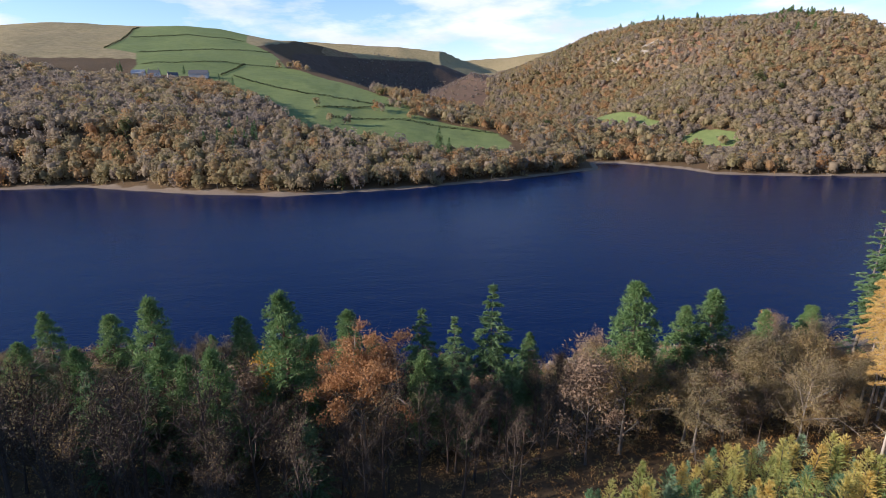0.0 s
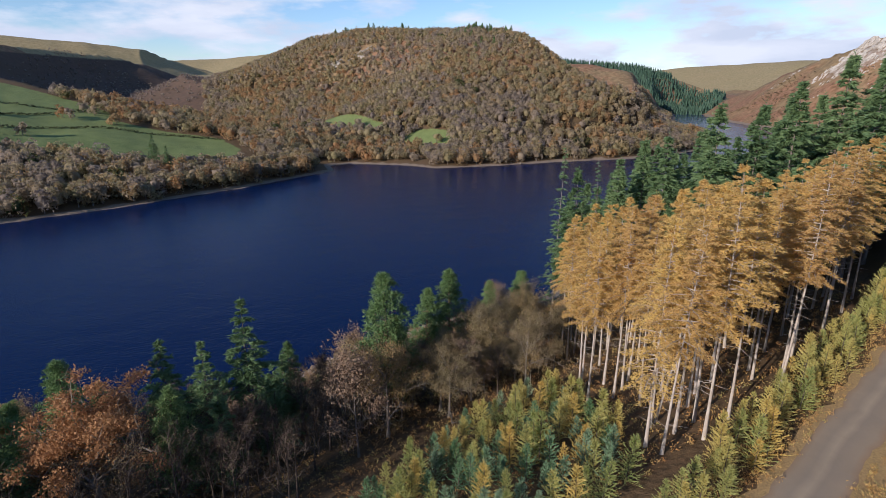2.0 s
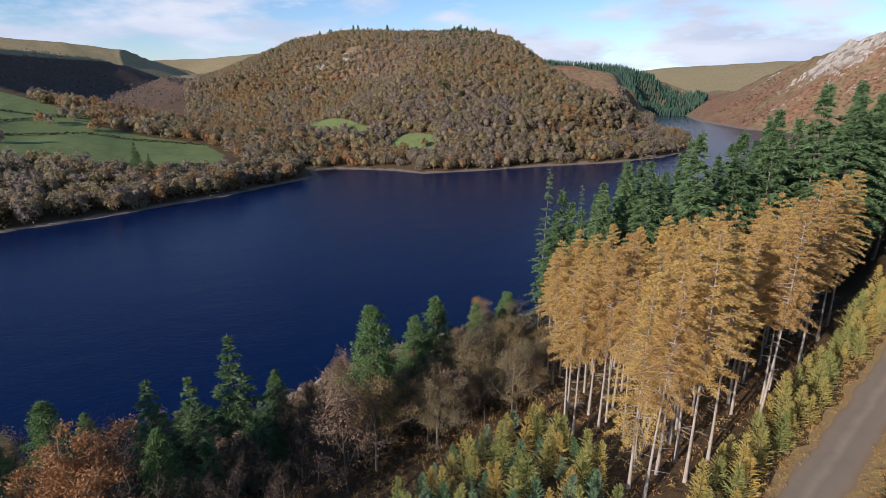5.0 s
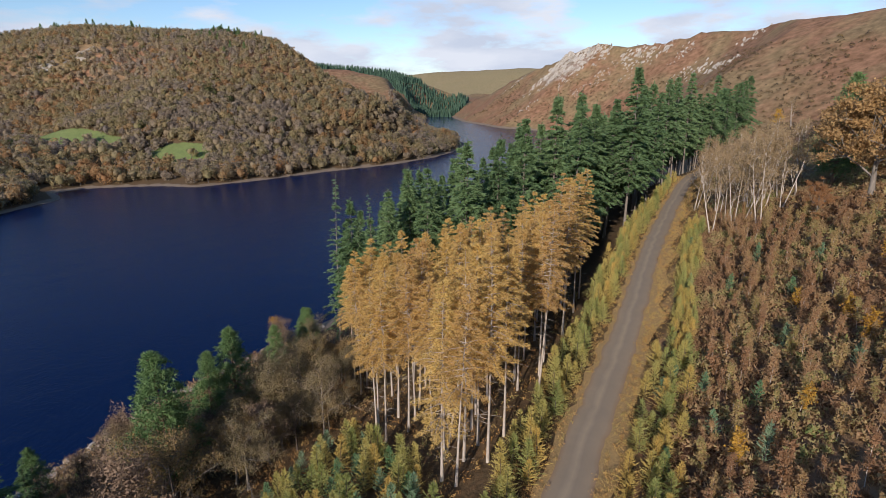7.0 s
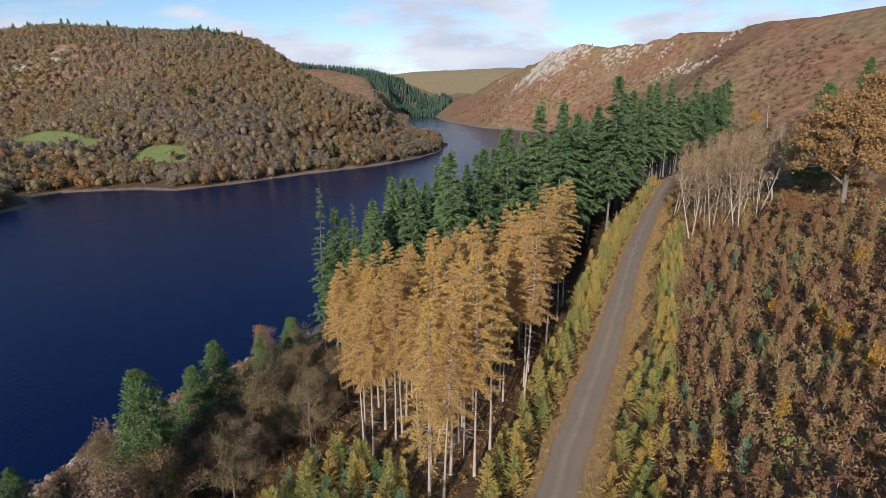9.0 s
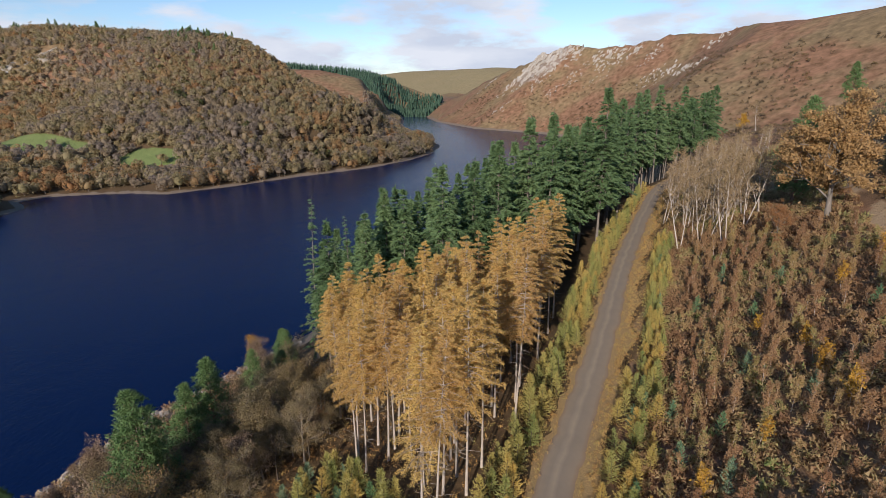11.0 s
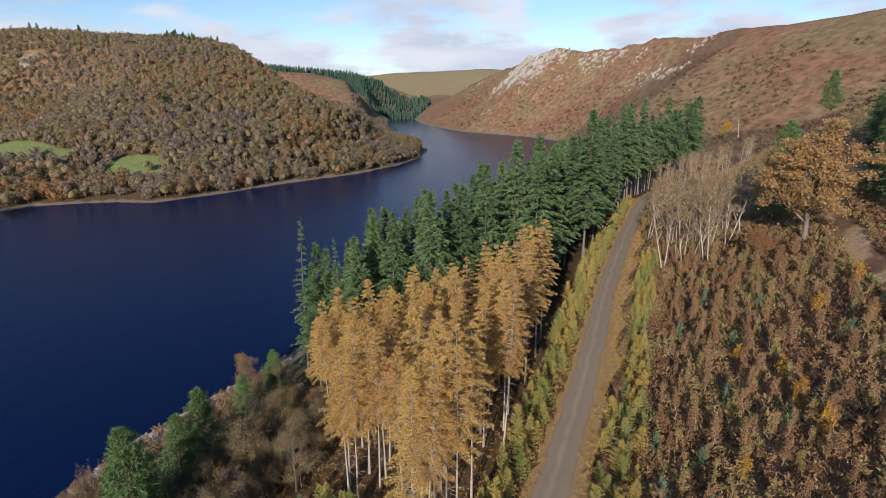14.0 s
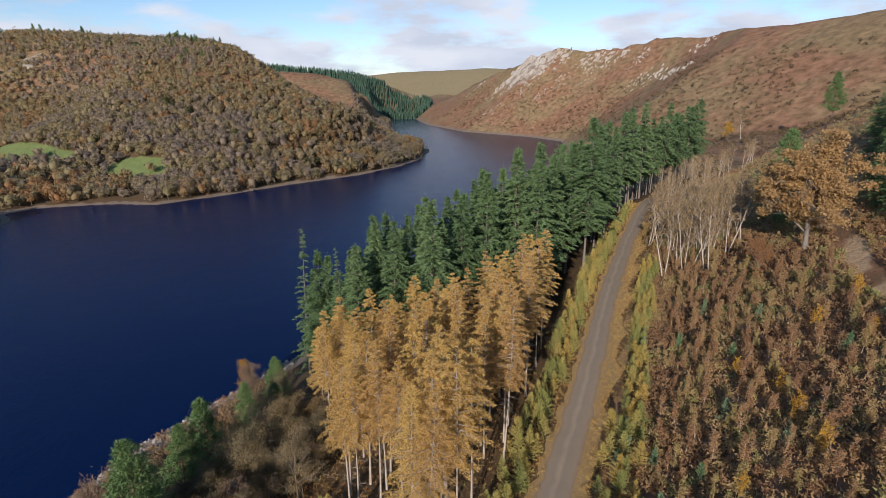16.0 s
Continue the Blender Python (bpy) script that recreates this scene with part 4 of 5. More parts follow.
LARCH_LABEL = "tall larch with bare pale trunk and orange autumn needles"
LARCHES, FIRS, SLOPE = "larch stand beside the track", "fir stand beyond the larches", "trees on the lake slope"
larches = [(conifer(thing("larch_tree", LARCH_LABEL, "tree", LARCHES), rt, 23.5, rt.uniform(0.42, 0.54), rt.uniform(3.2, 3.9), 84, 0.3, 0.34, 150,
                    (0.28, 0.075), M["bark_pale"], M["larch"], 0.155, tiers=0.08, fork=1.5, dead=16, bend=0.2, wild=0.55, shape_power=0.62), 23.5, False) for _ in range(6)]
low_larch = [(conifer(thing("larch_tree", "larch with orange feathery branches hanging low", "tree", LARCHES), rt, 23.5, 0.24, 3.9, 112, 0.25, 0.38, 110,
                      (0.3, 0.075), M["bark_pale"], M["larch"], 0.17, tiers=0.08, fork=1.5, dead=8, bend=0.2, wild=0.55, shape_power=0.62), 23.5, False)]
FIR_LABEL = "tall dark green fir with drooping dense branches"
firs = [(conifer(thing("fir_tree", FIR_LABEL, "tree", FIRS), rt, 34.0, rt.uniform(0.24, 0.34), rt.uniform(6.0, 7.0), 150, 0.34, 0.42, 88,
                 (0.72, 0.28), M["bark_grey"], M["fir"], 0.32, fork=1.3, dead=8, bend=0.9, shape_power=0.92, wild=0.3), 34.0, False) for _ in range(5)]
open_firs = [(conifer(thing("fir_tree", "slender open-crowned green fir with a bare leader", "tree", FIRS), rt, 36.0, 0.05, 4.3, 96, 0.12, 0.32, 46,
                      (0.5, 0.17), M["bark_grey"], M["fir"], 0.28, fork=1.0, dead=4, bend=0.8, shape_power=1.05), 36.0, False) for _ in range(2)]
far_firs = [(conifer(thing("fir_tree", FIR_LABEL, "tree", FIRS), rt, 32.0, 0.3, 6.0, 104, 0.3, 0.42, 50,
                     (0.85, 0.38), M["bark_grey"], M["fir"], 0.3, fork=1.0, bend=0.9, sides=5, shape_power=0.9, wild=0.3), 32.0, False) for _ in range(3)]
shore_firs = [(conifer(thing("fir_tree", "broad dark green fir above the lake shore", "tree", SLOPE), rt, 20.0, 0.08, 5.2, 110, 0.3, 0.36, 100,
                       (0.5, 0.18), M["bark_dark"], M["fir"], 0.22, fork=1.3, bend=0.8, shape_power=0.78, wild=0.25), 20.0, False) for _ in range(2)]
pines = [(pine(thing("pine_tree", "green pine with clumped needles and a dark trunk", "tree", SLOPE), rt, 19.0, rt.uniform(3.7, 4.3), rt.uniform(0.12, 0.24), 120), 19.0, False) for _ in range(4)]
oaks = [(branching(thing("oak_tree", "brown autumn oak with grey branches and thinning leaves", "tree", SLOPE), rt, 14.0, rt.uniform(5.4, 6.4), M["bark_grey"], M["oak"],
                   M["twig"], n, 0.26, leaf_size=0.17, twigs=18, clump=1.0, hubs=560), 14.0, False) for n in (6500, 5200, 3600, 7500)]
rusts = [(branching(thing("beech_tree", "spreading beech with a full crown of rust-orange leaves", "tree", SLOPE), rt, 15.0, rt.uniform(7.2, 8.0), M["bark_grey"], M["rust"],
                    M["twig"], n, 0.3, leaf_size=0.18, clump=0.8, twigs=10, hubs=300, up=0.5, first=0.45), 15.0, False) for n in (17000, 14000)]
bares = [(branching(thing("bare_tree", "nearly leafless dark-stemmed tree with fine brown twigs", "tree", SLOPE), rt, 15.0, 3.9, M["bark_dark"], M["oak"], M["shaded_twig"], n, 0.2,
                    leaf_size=0.11, twigs=20, up=1.3, first=0.35, whole=True), 15.0, False) for n in (250, 600, 120)]
birches = [(branching(thing("birch_tree", "slim white-stemmed birch with purple-brown bare twigs", "tree", "birch clump above the track"), rt, 12.5, 3.4, M["bark_birch"], M["birch_twig"], M["birch_twig"], n, 0.1,
                      first=0.4, up=1.3, leaf_size=0.2, twigs=18, stems=2, arms=4, clump=0.9), 12.5, False) for n in (600, 400, 850)]
shore_birches = [(branching(thing("birch_tree", "rounded purple-twigged birch near the lake edge", "tree", SLOPE), rt, 11.0, 4.2, M["bark_grey"], M["purple"], M["purple"], 3000, 0.16,
                            up=0.9, leaf_size=0.2, twigs=20, clump=0.8, whole=True), 11.0, False) for _ in range(2)]
golds = [(branching(thing("golden_tree", "small tree with bright golden-yellow leaves", "tree", SLOPE), rt, 8.0, 2.4, M["bark_grey"], M["gold"], M["twig"], 1500, 0.12, leaf_size=0.26, up=1.2, arms=4), 8.0, False)]
YOUNG = "young conifers beside the track"
young_larches = [(sapling(thing("young_larch", "young larch with yellowing feathery shoots", "sapling", YOUNG), rt, 4.4, rt.uniform(1.4, 1.75), M["young_larch"], 90, 14, (0.25, 0.06)), 4.4, False) for _ in range(5)]
young_spruces = [(sapling(thing("young_spruce", "young blue-green spruce with upswept shoots", "sapling", YOUNG), rt, 3.6, rt.uniform(1.0, 1.25), M["young_spruce"], 70, 14, (0.22, 0.06), 0.6), 3.6, False) for _ in range(3)]
SLIPS = "birch saplings on the hillside"
low_birches = [(slip(thing("birch_sapling", "thin birch sapling with brown leaves", "sapling", SLIPS), rt, 4.5, 1.3, M["slip_leaf"], k), 4.5, False) for k in (620, 420, 760, 520)]
gold_birches = [(slip(thing("birch_sapling", "white-stemmed birch sapling with yellow leaves", "sapling", SLIPS), rt, 4.5, 1.4, M["gold"], 600), 4.5, False)]

# ---- setting out the near slope ----
rp = np.random.RandomState(9)
LARCH_RING = [(40, 27), (50, 27.5), (62, 29), (84, 33.5), (92, 36), (90, 43), (82, 52), (74, 62), (65, 73), (57, 70), (54, 58), (48, 50), (41, 45), (44, 38), (38, 32)]
front = [(36.5, 26.3), (40.5, 25.2), (42.6, 23.8), (43.2, 28.2), (54.2, 26.6), (46, 31), (50.5, 43), (48.3, 45), (43.5, 44.5), (54.3, 59), (57, 43), (45, 26, 53)]
larch_spots = thin(front + [tuple(q) for q in spots(LARCH_RING, 4.0, 41, 0.95)], 2.6)
plant(low_larch, [(37, 28.5, 50)], rp)
plant(larches, larch_spots, rp, (0.9, 1.08), 1.2)

FIR_RING = [(72, 76), (76, 92), (86, 98), (100, 88), (130, 82), (170, 80), (230, 80), (292, 72), (300, 46), (262, 38), (235, 43), (205, 48), (178, 47.5), (150, 43.5), (125, 40.5), (102, 37.5), (96, 42), (90, 50), (83, 60)]
plant(open_firs, [(79.6, 93, 49), (74.3, 74.1, 47.5), (76.5, 83, 40)], rp)
named = [(259, 43, 70.5), (90.1, 56.1, 58), (80.6, 56.4, 58), (82.5, 67.8, 52), (105, 50.7, 66), (130, 48, 65)]
rest = [tuple(q) for q in spots(FIR_RING, 6.8, 42, 0.95)]
rest = thin(named + rest, 3.8)
dr_spots = near_line(np.array([q[0] for q in rest]), np.array([q[1] for q in rest]), ROAD)[0]
rest = [q for q, d in zip(rest, dr_spots) if d > 4.5]
plant(firs, [q for q in rest if q[0] < 150], rp, (0.84, 1.14), 1.0)
plant(far_firs, [q for q in rest if 150 <= q[0] < 215], rp, (0.86, 1.12), 1.0)
plant(far_firs, [q for q in rest if q[0] >= 215], rp, (0.84, 1.1), 1.0)
# a snapped larch leaning among the front trunks
snag = thing("dead_trunk", "snapped pale larch trunk leaning against its neighbours", "trunk")
s = Shape()
tube(s, np.array([[0, 0, -0.3], [0.7, 0.5, 2.6], [1.5, 1.1, 5.4], [1.9, 1.3, 6.8]]), [0.15, 0.12, 0.09, 0.06], 6)
part("stem", s, M["bark_pale"], snag, smooth=True)
s = Shape()
for q in rp.uniform(0.25, 0.95, 9):
    at, ang = np.array([1.9 * q, 1.3 * q, 6.6 * q]), rp.uniform(0, 6.28)
    tube(s, np.stack([at, at + [0.7 * math.cos(ang), 0.7 * math.sin(ang), rp.uniform(-0.3, 0.3)]]), [0.025, 0.006], 3)
part("branch_stubs", s, M["bark_pale"], snag, kind="stuff")
snag.matrix_basis = pose(41.5, 31.3, float(land(41.5, 31.3)), 0, 0, -30)

# pines and single conifers over the shore
plant(pines, [(-42.2, 70, 31.8), (-20, 61.7, 36), (25.7, 65.4, 35.6), (39.3, 72.2, 31.8), (35, 72.3, 29), (54, 82, 24), (63, 84, 24), (-50, 72, 28), (-62, 76, 27), (-31, 74, 27), (-14, 74, 28), (57, 77, 24), (27.5, 67, 28),
              (-25, 52, 33), (-36, 60, 29), (-75, 70, 28), (15, 84, 19), (-30, 56, 30), (-46, 60, 29), (-55, 62, 29)], rp, tilt=1.0)
plant(shore_firs, [(6.3, 68, 33.8), (-3, 67, 31), (1.5, 73, 27), (9, 64, 26), (2, 60, 27), (-34, 53, 29), (-40, 52, 30), (-14, 46, 28), (13, 80, 19)], rp, tilt=1.0)
plant(rusts, [(-9.5, 55, 31.8), (51, 60, 22)], rp)
plant(pines, [(64, 86, 23), (69, 92, 20)], rp)
plant(oaks, [(44, 55, 24), (39, 60, 23), (50, 57, 24), (56, 70, 22), (34, 62, 20), (41.7, 65.9, 29.3), (49.6, 65.3, 29.3), (37, 66.6, 24), (46, 59, 27), (52, 72, 24), (48, 78, 19), (61, 90, 15), (45, 70, 26), (61, 80, 24), (51, 60, 28), (43, 55, 30), (53, 76, 25), (42, 63, 28), (57, 66, 26), (36, 66, 25), (54, 68, 26)], rp)
plant(bares, [(17.5, 72.9, 22.5), (13, 68, 25), (10, 76, 19), (-29, 42, 39), (-24, 44, 37), (-36, 40, 38), (-44, 44, 36), (-33, 48, 34), (-20, 47, 34), (20, 62, 24), (15, 60, 26), (-8, 44, 30), (5, 50, 26)], rp)
plant(shore_birches, [(27, 86, 17.5), (70, 104, 13), (73, 110, 9.6), (22, 88, 13), (66, 98, 14)], rp)
plant(golds, [(31, 71, 20), (75.2, 113, 10.2), (-27, 68, 25), (57.5, 40, 30)], rp)
SLOPE_RING = [(-112, 44), (-60, 38), (-18, 36), (6, 44), (14, 52), (34, 55), (46, 55), (53, 66), (62, 78), (72, 98), (80, 110), (40, 110), (-20, 112), (-110, 110)]
mix = np.array(spots(SLOPE_RING, 4.6, 44, 0.97))


def canopy(x, y):
    """Highest tree top at a place: the canopy falls towards the shore, and dips about the small bay."""
    far, bearing = math.hypot(x, y), math.degrees(math.atan2(x, y))
    first = 60 - far * math.tan(radians(np.interp(bearing, [-42, -32, -10, 3, 8, 12, 17], [20.8, 23, 25, 28, 29.5, 29, 25.8])))
    later = 77 - far * math.tan(radians(np.interp(bearing, [14, 22, 27, 37, 42], [32.3, 33.0, 31.2, 28.8, 27])))
    return min(first, later) if bearing > 14 else first


mix = [(x, y, min(canopy(x, y), float(land(x, y)) + 15.5)) for x, y in mix if math.degrees(math.atan2(x, y)) > -48]
mix = [(x, y, z - (z - float(land(x, y))) * rp.uniform(0, 0.22)) for x, y, z in mix if 3.0 < z - float(land(x, y)) and float(land(x, y)) > 0.4]
pick = rp.rand(len(mix))
pick = np.where([q[0] < 16 and q[1] < 60 for q in mix], pick * 0.66, pick)
east = np.array([q[0] > 26 for q in mix])
for kinds, lo, hi, lo_e, hi_e in ((bares, 0, 0.66, 0, 0.2), (oaks, 0.66, 0.76, 0.2, 0.8), (shore_birches, 0.76, 0.82, 0.8, 0.93), (pines, 0.82, 0.96, 0.93, 1)):
    plant(kinds, [q for q, k, e in zip(mix, pick, east) if (lo_e <= k < hi_e if e else lo <= k < hi) and (kinds is not pines or q[1] > 60)], rp)

# young plantation under the camera and the rows along the track
YOUNG_RING = [(8, 30), (14, 26), (26, 24), (34, 26), (37, 31), (39, 38), (42, 47), (38, 51), (28, 48), (18, 45), (10, 40)]
p = spots(YOUNG_RING, 2.15, 45, 0.95)
k = rp.rand(len(p))
plant(young_larches, p[k < 0.58], rp, (0.75, 1.3), 3)
plant(young_spruces, p[k >= 0.58], rp, (0.7, 1.3), 3)


def beside(x0, x1, off, gap, seed, wide):
    """Points in a row beside the track, off metres uphill (negative: downhill)."""
    r = np.random.RandomState(seed)
    x = np.arange(x0, x1, gap) + r.uniform(-0.4, 0.4, len(np.arange(x0, x1, gap))) * gap
    nodes = np.array(ROAD)
    y = np.interp(x, nodes[:, 0], nodes[:, 1])
    slope = np.interp(x + 1, nodes[:, 0], nodes[:, 1]) - y
    d = off + r.uniform(-wide, wide, len(x))
    n = np.hypot(1, slope)
    return np.stack([x + slope / n * d, y - d / n], 1)


rows = [beside(30, 185, -4.2, 1.6, 51, 0.8), beside(30, 150, -6.4, 2.0, 52, 0.9)]
plant(young_larches, np.concatenate(rows), rp, (0.6, 1.15), 3)
rows = [beside(28, 130, 6.6, 1.6, 53, 0.8), beside(26, 125, 8.2, 1.9, 54, 0.9), beside(26, 70, 4.9, 3.4, 55, 0.4)]
q = np.concatenate(rows)
k = rp.rand(len(q))
plant(young_larches, q[k < 0.9], rp, (0.65, 1.05), 3)
plant(young_spruces, q[k >= 0.9], rp, (0.5, 0.9), 3)
plant(young_spruces, [(46.8, 2.0), (55.4, 3.9), (50.5, 6.5), (44, 9), (61, -3.2), (66, 3), (72, 9), (80, 4), (58, 9), (86, 12), (39, 3), (78, -8), (91, 2), (96, 10), (84, -12), (76, -13)], rp, (0.75, 1.1), 3)

# hillside above the track
HEATH_RING = [(20, 4), (40, 6), (70, 11), (110, 18), (126, 22), (120, 10), (112, 4), (104, -6), (96, -18), (60, -24), (20, -20)]
q = spots(HEATH_RING, 2.7, 61, 0.92)
q = q[near_line(q[:, 0], q[:, 1], TRACK)[0] > 3.0]
plant(low_birches, q, rp, (0.5, 1.0), 4)
plant(gold_birches, [(45.5, 3.6), (64, -4), (70, -2), (58, -6), (84, -5), (75, 3), (90, -9), (53, 0), (80, -10)], rp, (0.7, 1.0), 4)
plant(birches, [(125.6, 15.1), (122, 16), (119, 18), (129, 14), (133, 17), (136, 12), (127, 20), (117, 13), (140, 19), (131, 9), (138, 24), (146, 20), (124, 10), (150, 26), (120, 22), (143, 14), (148, 31)], rp, (1.15, 1.55), 3)
plant(birches, [(160, 31), (168, 33), (176, 34), (184, 35), (192, 35), (201, 35), (211, 33), (206, 38), (214, 36), (226, 34), (236, 31), (246, 28), (258, 25), (232, 26), (248, 20), (268, 18), (280, 20), (164, 26), (178, 28), (190, 28), (205, 27), (155, 27), (222, 30), (172, 22)], rp, (0.95, 1.2), 3)
ro = np.random.RandomState(12)
big_oak = [(branching(thing("oak_tree", "large spreading oak with golden-brown leaves and pale trunk", "tree"), ro, 15.0, 7.4, M["bark_grey"], M["oak_gold"], M["twig"], 34000, 0.5, first=0.22, leaf_size=0.27, clump=1.0, arms=8, up=0.45, hubs=340), 15.0, False)]
plant(big_oak, [(113, -2.8, 68)], rp, tilt=0)
big_oak[0][0].matrix_basis = big_oak[0][0].matrix_basis @ Matrix.Rotation(math.pi, 4, "Z")
plant(rusts[:1], [(107, 4, 51.5)], rp)
plant(pines, [(130.6, 3.3, 70), (150, -26), (158, -30), (146, -34), (431, -12, 88), (165, -22), (150, -16), (175, -19), (140, -20), (132, -19), (188, -22), (205, -24)], rp, (0.7, 0.95))
plant(shore_firs, [(118, -14), (124, -12.5), (131, -12.5), (126, -18), (114, -19), (121, -22), (136, -20), (112, -15), (146, -16), (134, -15)], rp, (0.42, 0.58), 1)
plant(shore_firs, [(128, -14), (141, -18), (158, -14), (147, -22), (168, -17), (186, -16), (133, -22), (205, -16)], rp, (0.6, 0.8), 1)
plant(oaks, [(140, -27), (135, -30), (126, -26), (170, -26), (118, -20)], rp, (0.6, 0.8))
plant(birches[1:2], [(424, 38, 64)], rp, tilt=0)
plant(golds, [(428, 46, 56)], rp)

# ---- loose growth ----
def tufts(name, pts, label, category, mat, r, tall, per, width, hue, spread=0.5, lift=0.4, long=(0.16, 0.32)):
    z = land(pts[:, 0], pts[:, 1])
    k = len(pts)
    h = r.uniform(*tall, k)
    who = np.repeat(np.arange(k), per)
    base = np.column_stack([pts, z])[who] + np.column_stack([r.normal(0, spread, (len(who), 2)) * h[who, None] * 0.5, r.rand(len(who)) * h[who] * 0.65])
    way = r.normal(0, 0.6, (len(who), 3)) + [0, 0, lift]
    s = Shape()
    slivers(s, base, way, h[who] ** 0.5 * r.uniform(*long, len(who)), width * r.uniform(0.6, 1.4, len(who)) * h[who] ** 0.5, r, hue[who] if hue is not None else 0.5)
    return tagged(new(name, s.mesh(name, mat)), label, category, kind="stuff")


WIDE_HEATH = [(20, 2), (45, 9.5), (75, 15.5), (112, 23), (150, 30), (150, -30), (110, -32), (60, -32), (20, -16)]
q = spots(WIDE_HEATH, 1.15, 62, 0.95)
q = q[near_line(q[:, 0], q[:, 1], TRACK)[0] > 1.5]
tufts("heath_scrub", q, "tangled red-brown birch scrub and heather", "scrub", M["scrub"], rp, (0.8, 1.6), 64, 0.19, np.clip(0.38 + 0.42 * wavy(q[:, 0], q[:, 1], 6, 21) + rp.normal(0, 0.2, len(q)), 0, 1), long=(0.22, 0.46))
q = spots([(150, 30), (178, 34), (220, 33), (320, 14), (320, -60), (200, -60), (150, -40)], 2.6, 64, 0.92)
tufts("heath_scrub", q, "red-brown scrub and bracken higher on the hillside", "scrub", M["scrub"], rp, (0.7, 2.4), 26, 0.22, np.clip(0.4 + 0.5 * wavy(q[:, 0], q[:, 1], 12, 22) + rp.normal(0, 0.2, len(q)), 0, 1), long=(0.3, 0.6))
q = spots([(-6, 90), (16, 94), (30, 86), (46, 82), (62, 84), (74, 98), (86, 108), (86, 115), (46, 113), (26, 106), (4, 101), (-10, 101)], 2.4, 65, 0.9)
tufts("shore_bushes", q, "low brown bushes along the stony lake edge", "bush", M["scrub"], rp, (1.6, 3.8), 90, 0.14, np.clip(rp.normal(0.35, 0.18, len(q)), 0, 0.8))
q = np.concatenate([beside(20, 195, o, 0.42, 70 + i, 0.9) for i, o in enumerate((2.9, 3.6, 4.4, 5.4, 6.6, 7.8, -2.8, -3.6, -4.6, -5.6, -7.0))])
tufts("verge_growth", q, "orange-brown bracken and grass along the track", "bracken", M["bracken"], rp, (0.25, 0.95), 34, 0.055, np.clip(rp.normal(0.68, 0.2, len(q)), 0, 1))
q = spots([(98, -12), (118, -10), (140, -9), (150, -14), (140, -34), (96, -34)], 1.5, 66, 0.9)
tufts("bracken_bank", q, "rust-brown dead bracken on the bank", "bracken", M["bracken"], rp, (0.5, 1.3), 30, 0.12, np.clip(rp.normal(0.25, 0.18, len(q)), 0, 1))
UNDER = [(-60, 34), (0, 30), (24, 24), (40, 25), (62, 28), (92, 36), (88, 50), (74, 70), (76, 100), (40, 108), (-20, 108), (-60, 100)]
q = spots(UNDER, 1.35, 63, 0.85)
tufts("undergrowth", q, "dead bracken and brambles under the trees", "undergrowth", M["bracken"], rp, (0.4, 1.4), 26, 0.085, np.clip(rp.normal(0.3, 0.2, len(q)) + 0.55 * (wavy(q[:, 0], q[:, 1], 4, 25) > 0.3), 0, 1))

# stony lake edge
rk = np.random.RandomState(55)
s = Shape()
edge_line = np.array(NEAR_SHORE, float)
for x in rk.uniform(8, 92, 620):
    y = np.interp(x, edge_line[:, 0], edge_line[:, 1]) - rk.uniform(-0.4, 3.4)
    v = np.array([[a, b, c] for a in (-1, 1) for b in (-1, 1) for c in (-1, 1)], float) * rk.uniform(0.7, 1.3, 3) + rk.normal(0, 0.2, (8, 3))
    turn = np.array(Euler((rk.uniform(0, 6), rk.uniform(0, 6), rk.uniform(0, 6))).to_matrix())
    s.add(v @ turn * rk.uniform(0.15, 0.42) + [x, y, max(float(land(x, y)), 0) + 0.12], [[0, 1, 3, 2], [4, 6, 7, 5], [0, 4, 5, 1], [2, 3, 7, 6], [0, 2, 6, 4], [1, 5, 7, 3]])
M["shore_stone"] = grainy("shore_stone", (0.26, 0.23, 0.19), (0.52, 0.48, 0.42), 2.5)
tagged(new("shore_stones", s.mesh("shore_stones", M["shore_stone"])), "pale grey stones heaped along the lake edge", "stones", kind="stuff")

# ---- track ----
m, n, l, b = blank("track_asphalt", 0.9)
at = n.new("ShaderNodeAttribute")
at.attribute_name = "across"
worn = ramp(n, [(0.0, (0.28, 0.17, 0.075)), (0.12, (0.31, 0.24, 0.15)), (0.3, (0.27, 0.22, 0.15)), (0.46, (0.41, 0.33, 0.215)), (0.58, (0.26, 0.21, 0.145)), (0.86, (0.31, 0.24, 0.15)), (1.0, (0.30, 0.17, 0.07))])
l.new(at.outputs["Fac"], worn.inputs[0])
patch, grit = noise_at(n, l, 0.35, 5, 0.65), noise_at(n, l, 14, 4, 0.7)
out = blend(n, l, maths(n, l, "MULTIPLY", patch, 0.75), worn.outputs[0], (0.15, 0.125, 0.095))
out = blend(n, l, maths(n, l, "MULTIPLY", grit, 0.5), out, (0.24, 0.2, 0.16))
l.new(out, b.inputs["Base Color"])
bumped(n, l, b, grit, 0.4, 0.03)
M["track"] = m


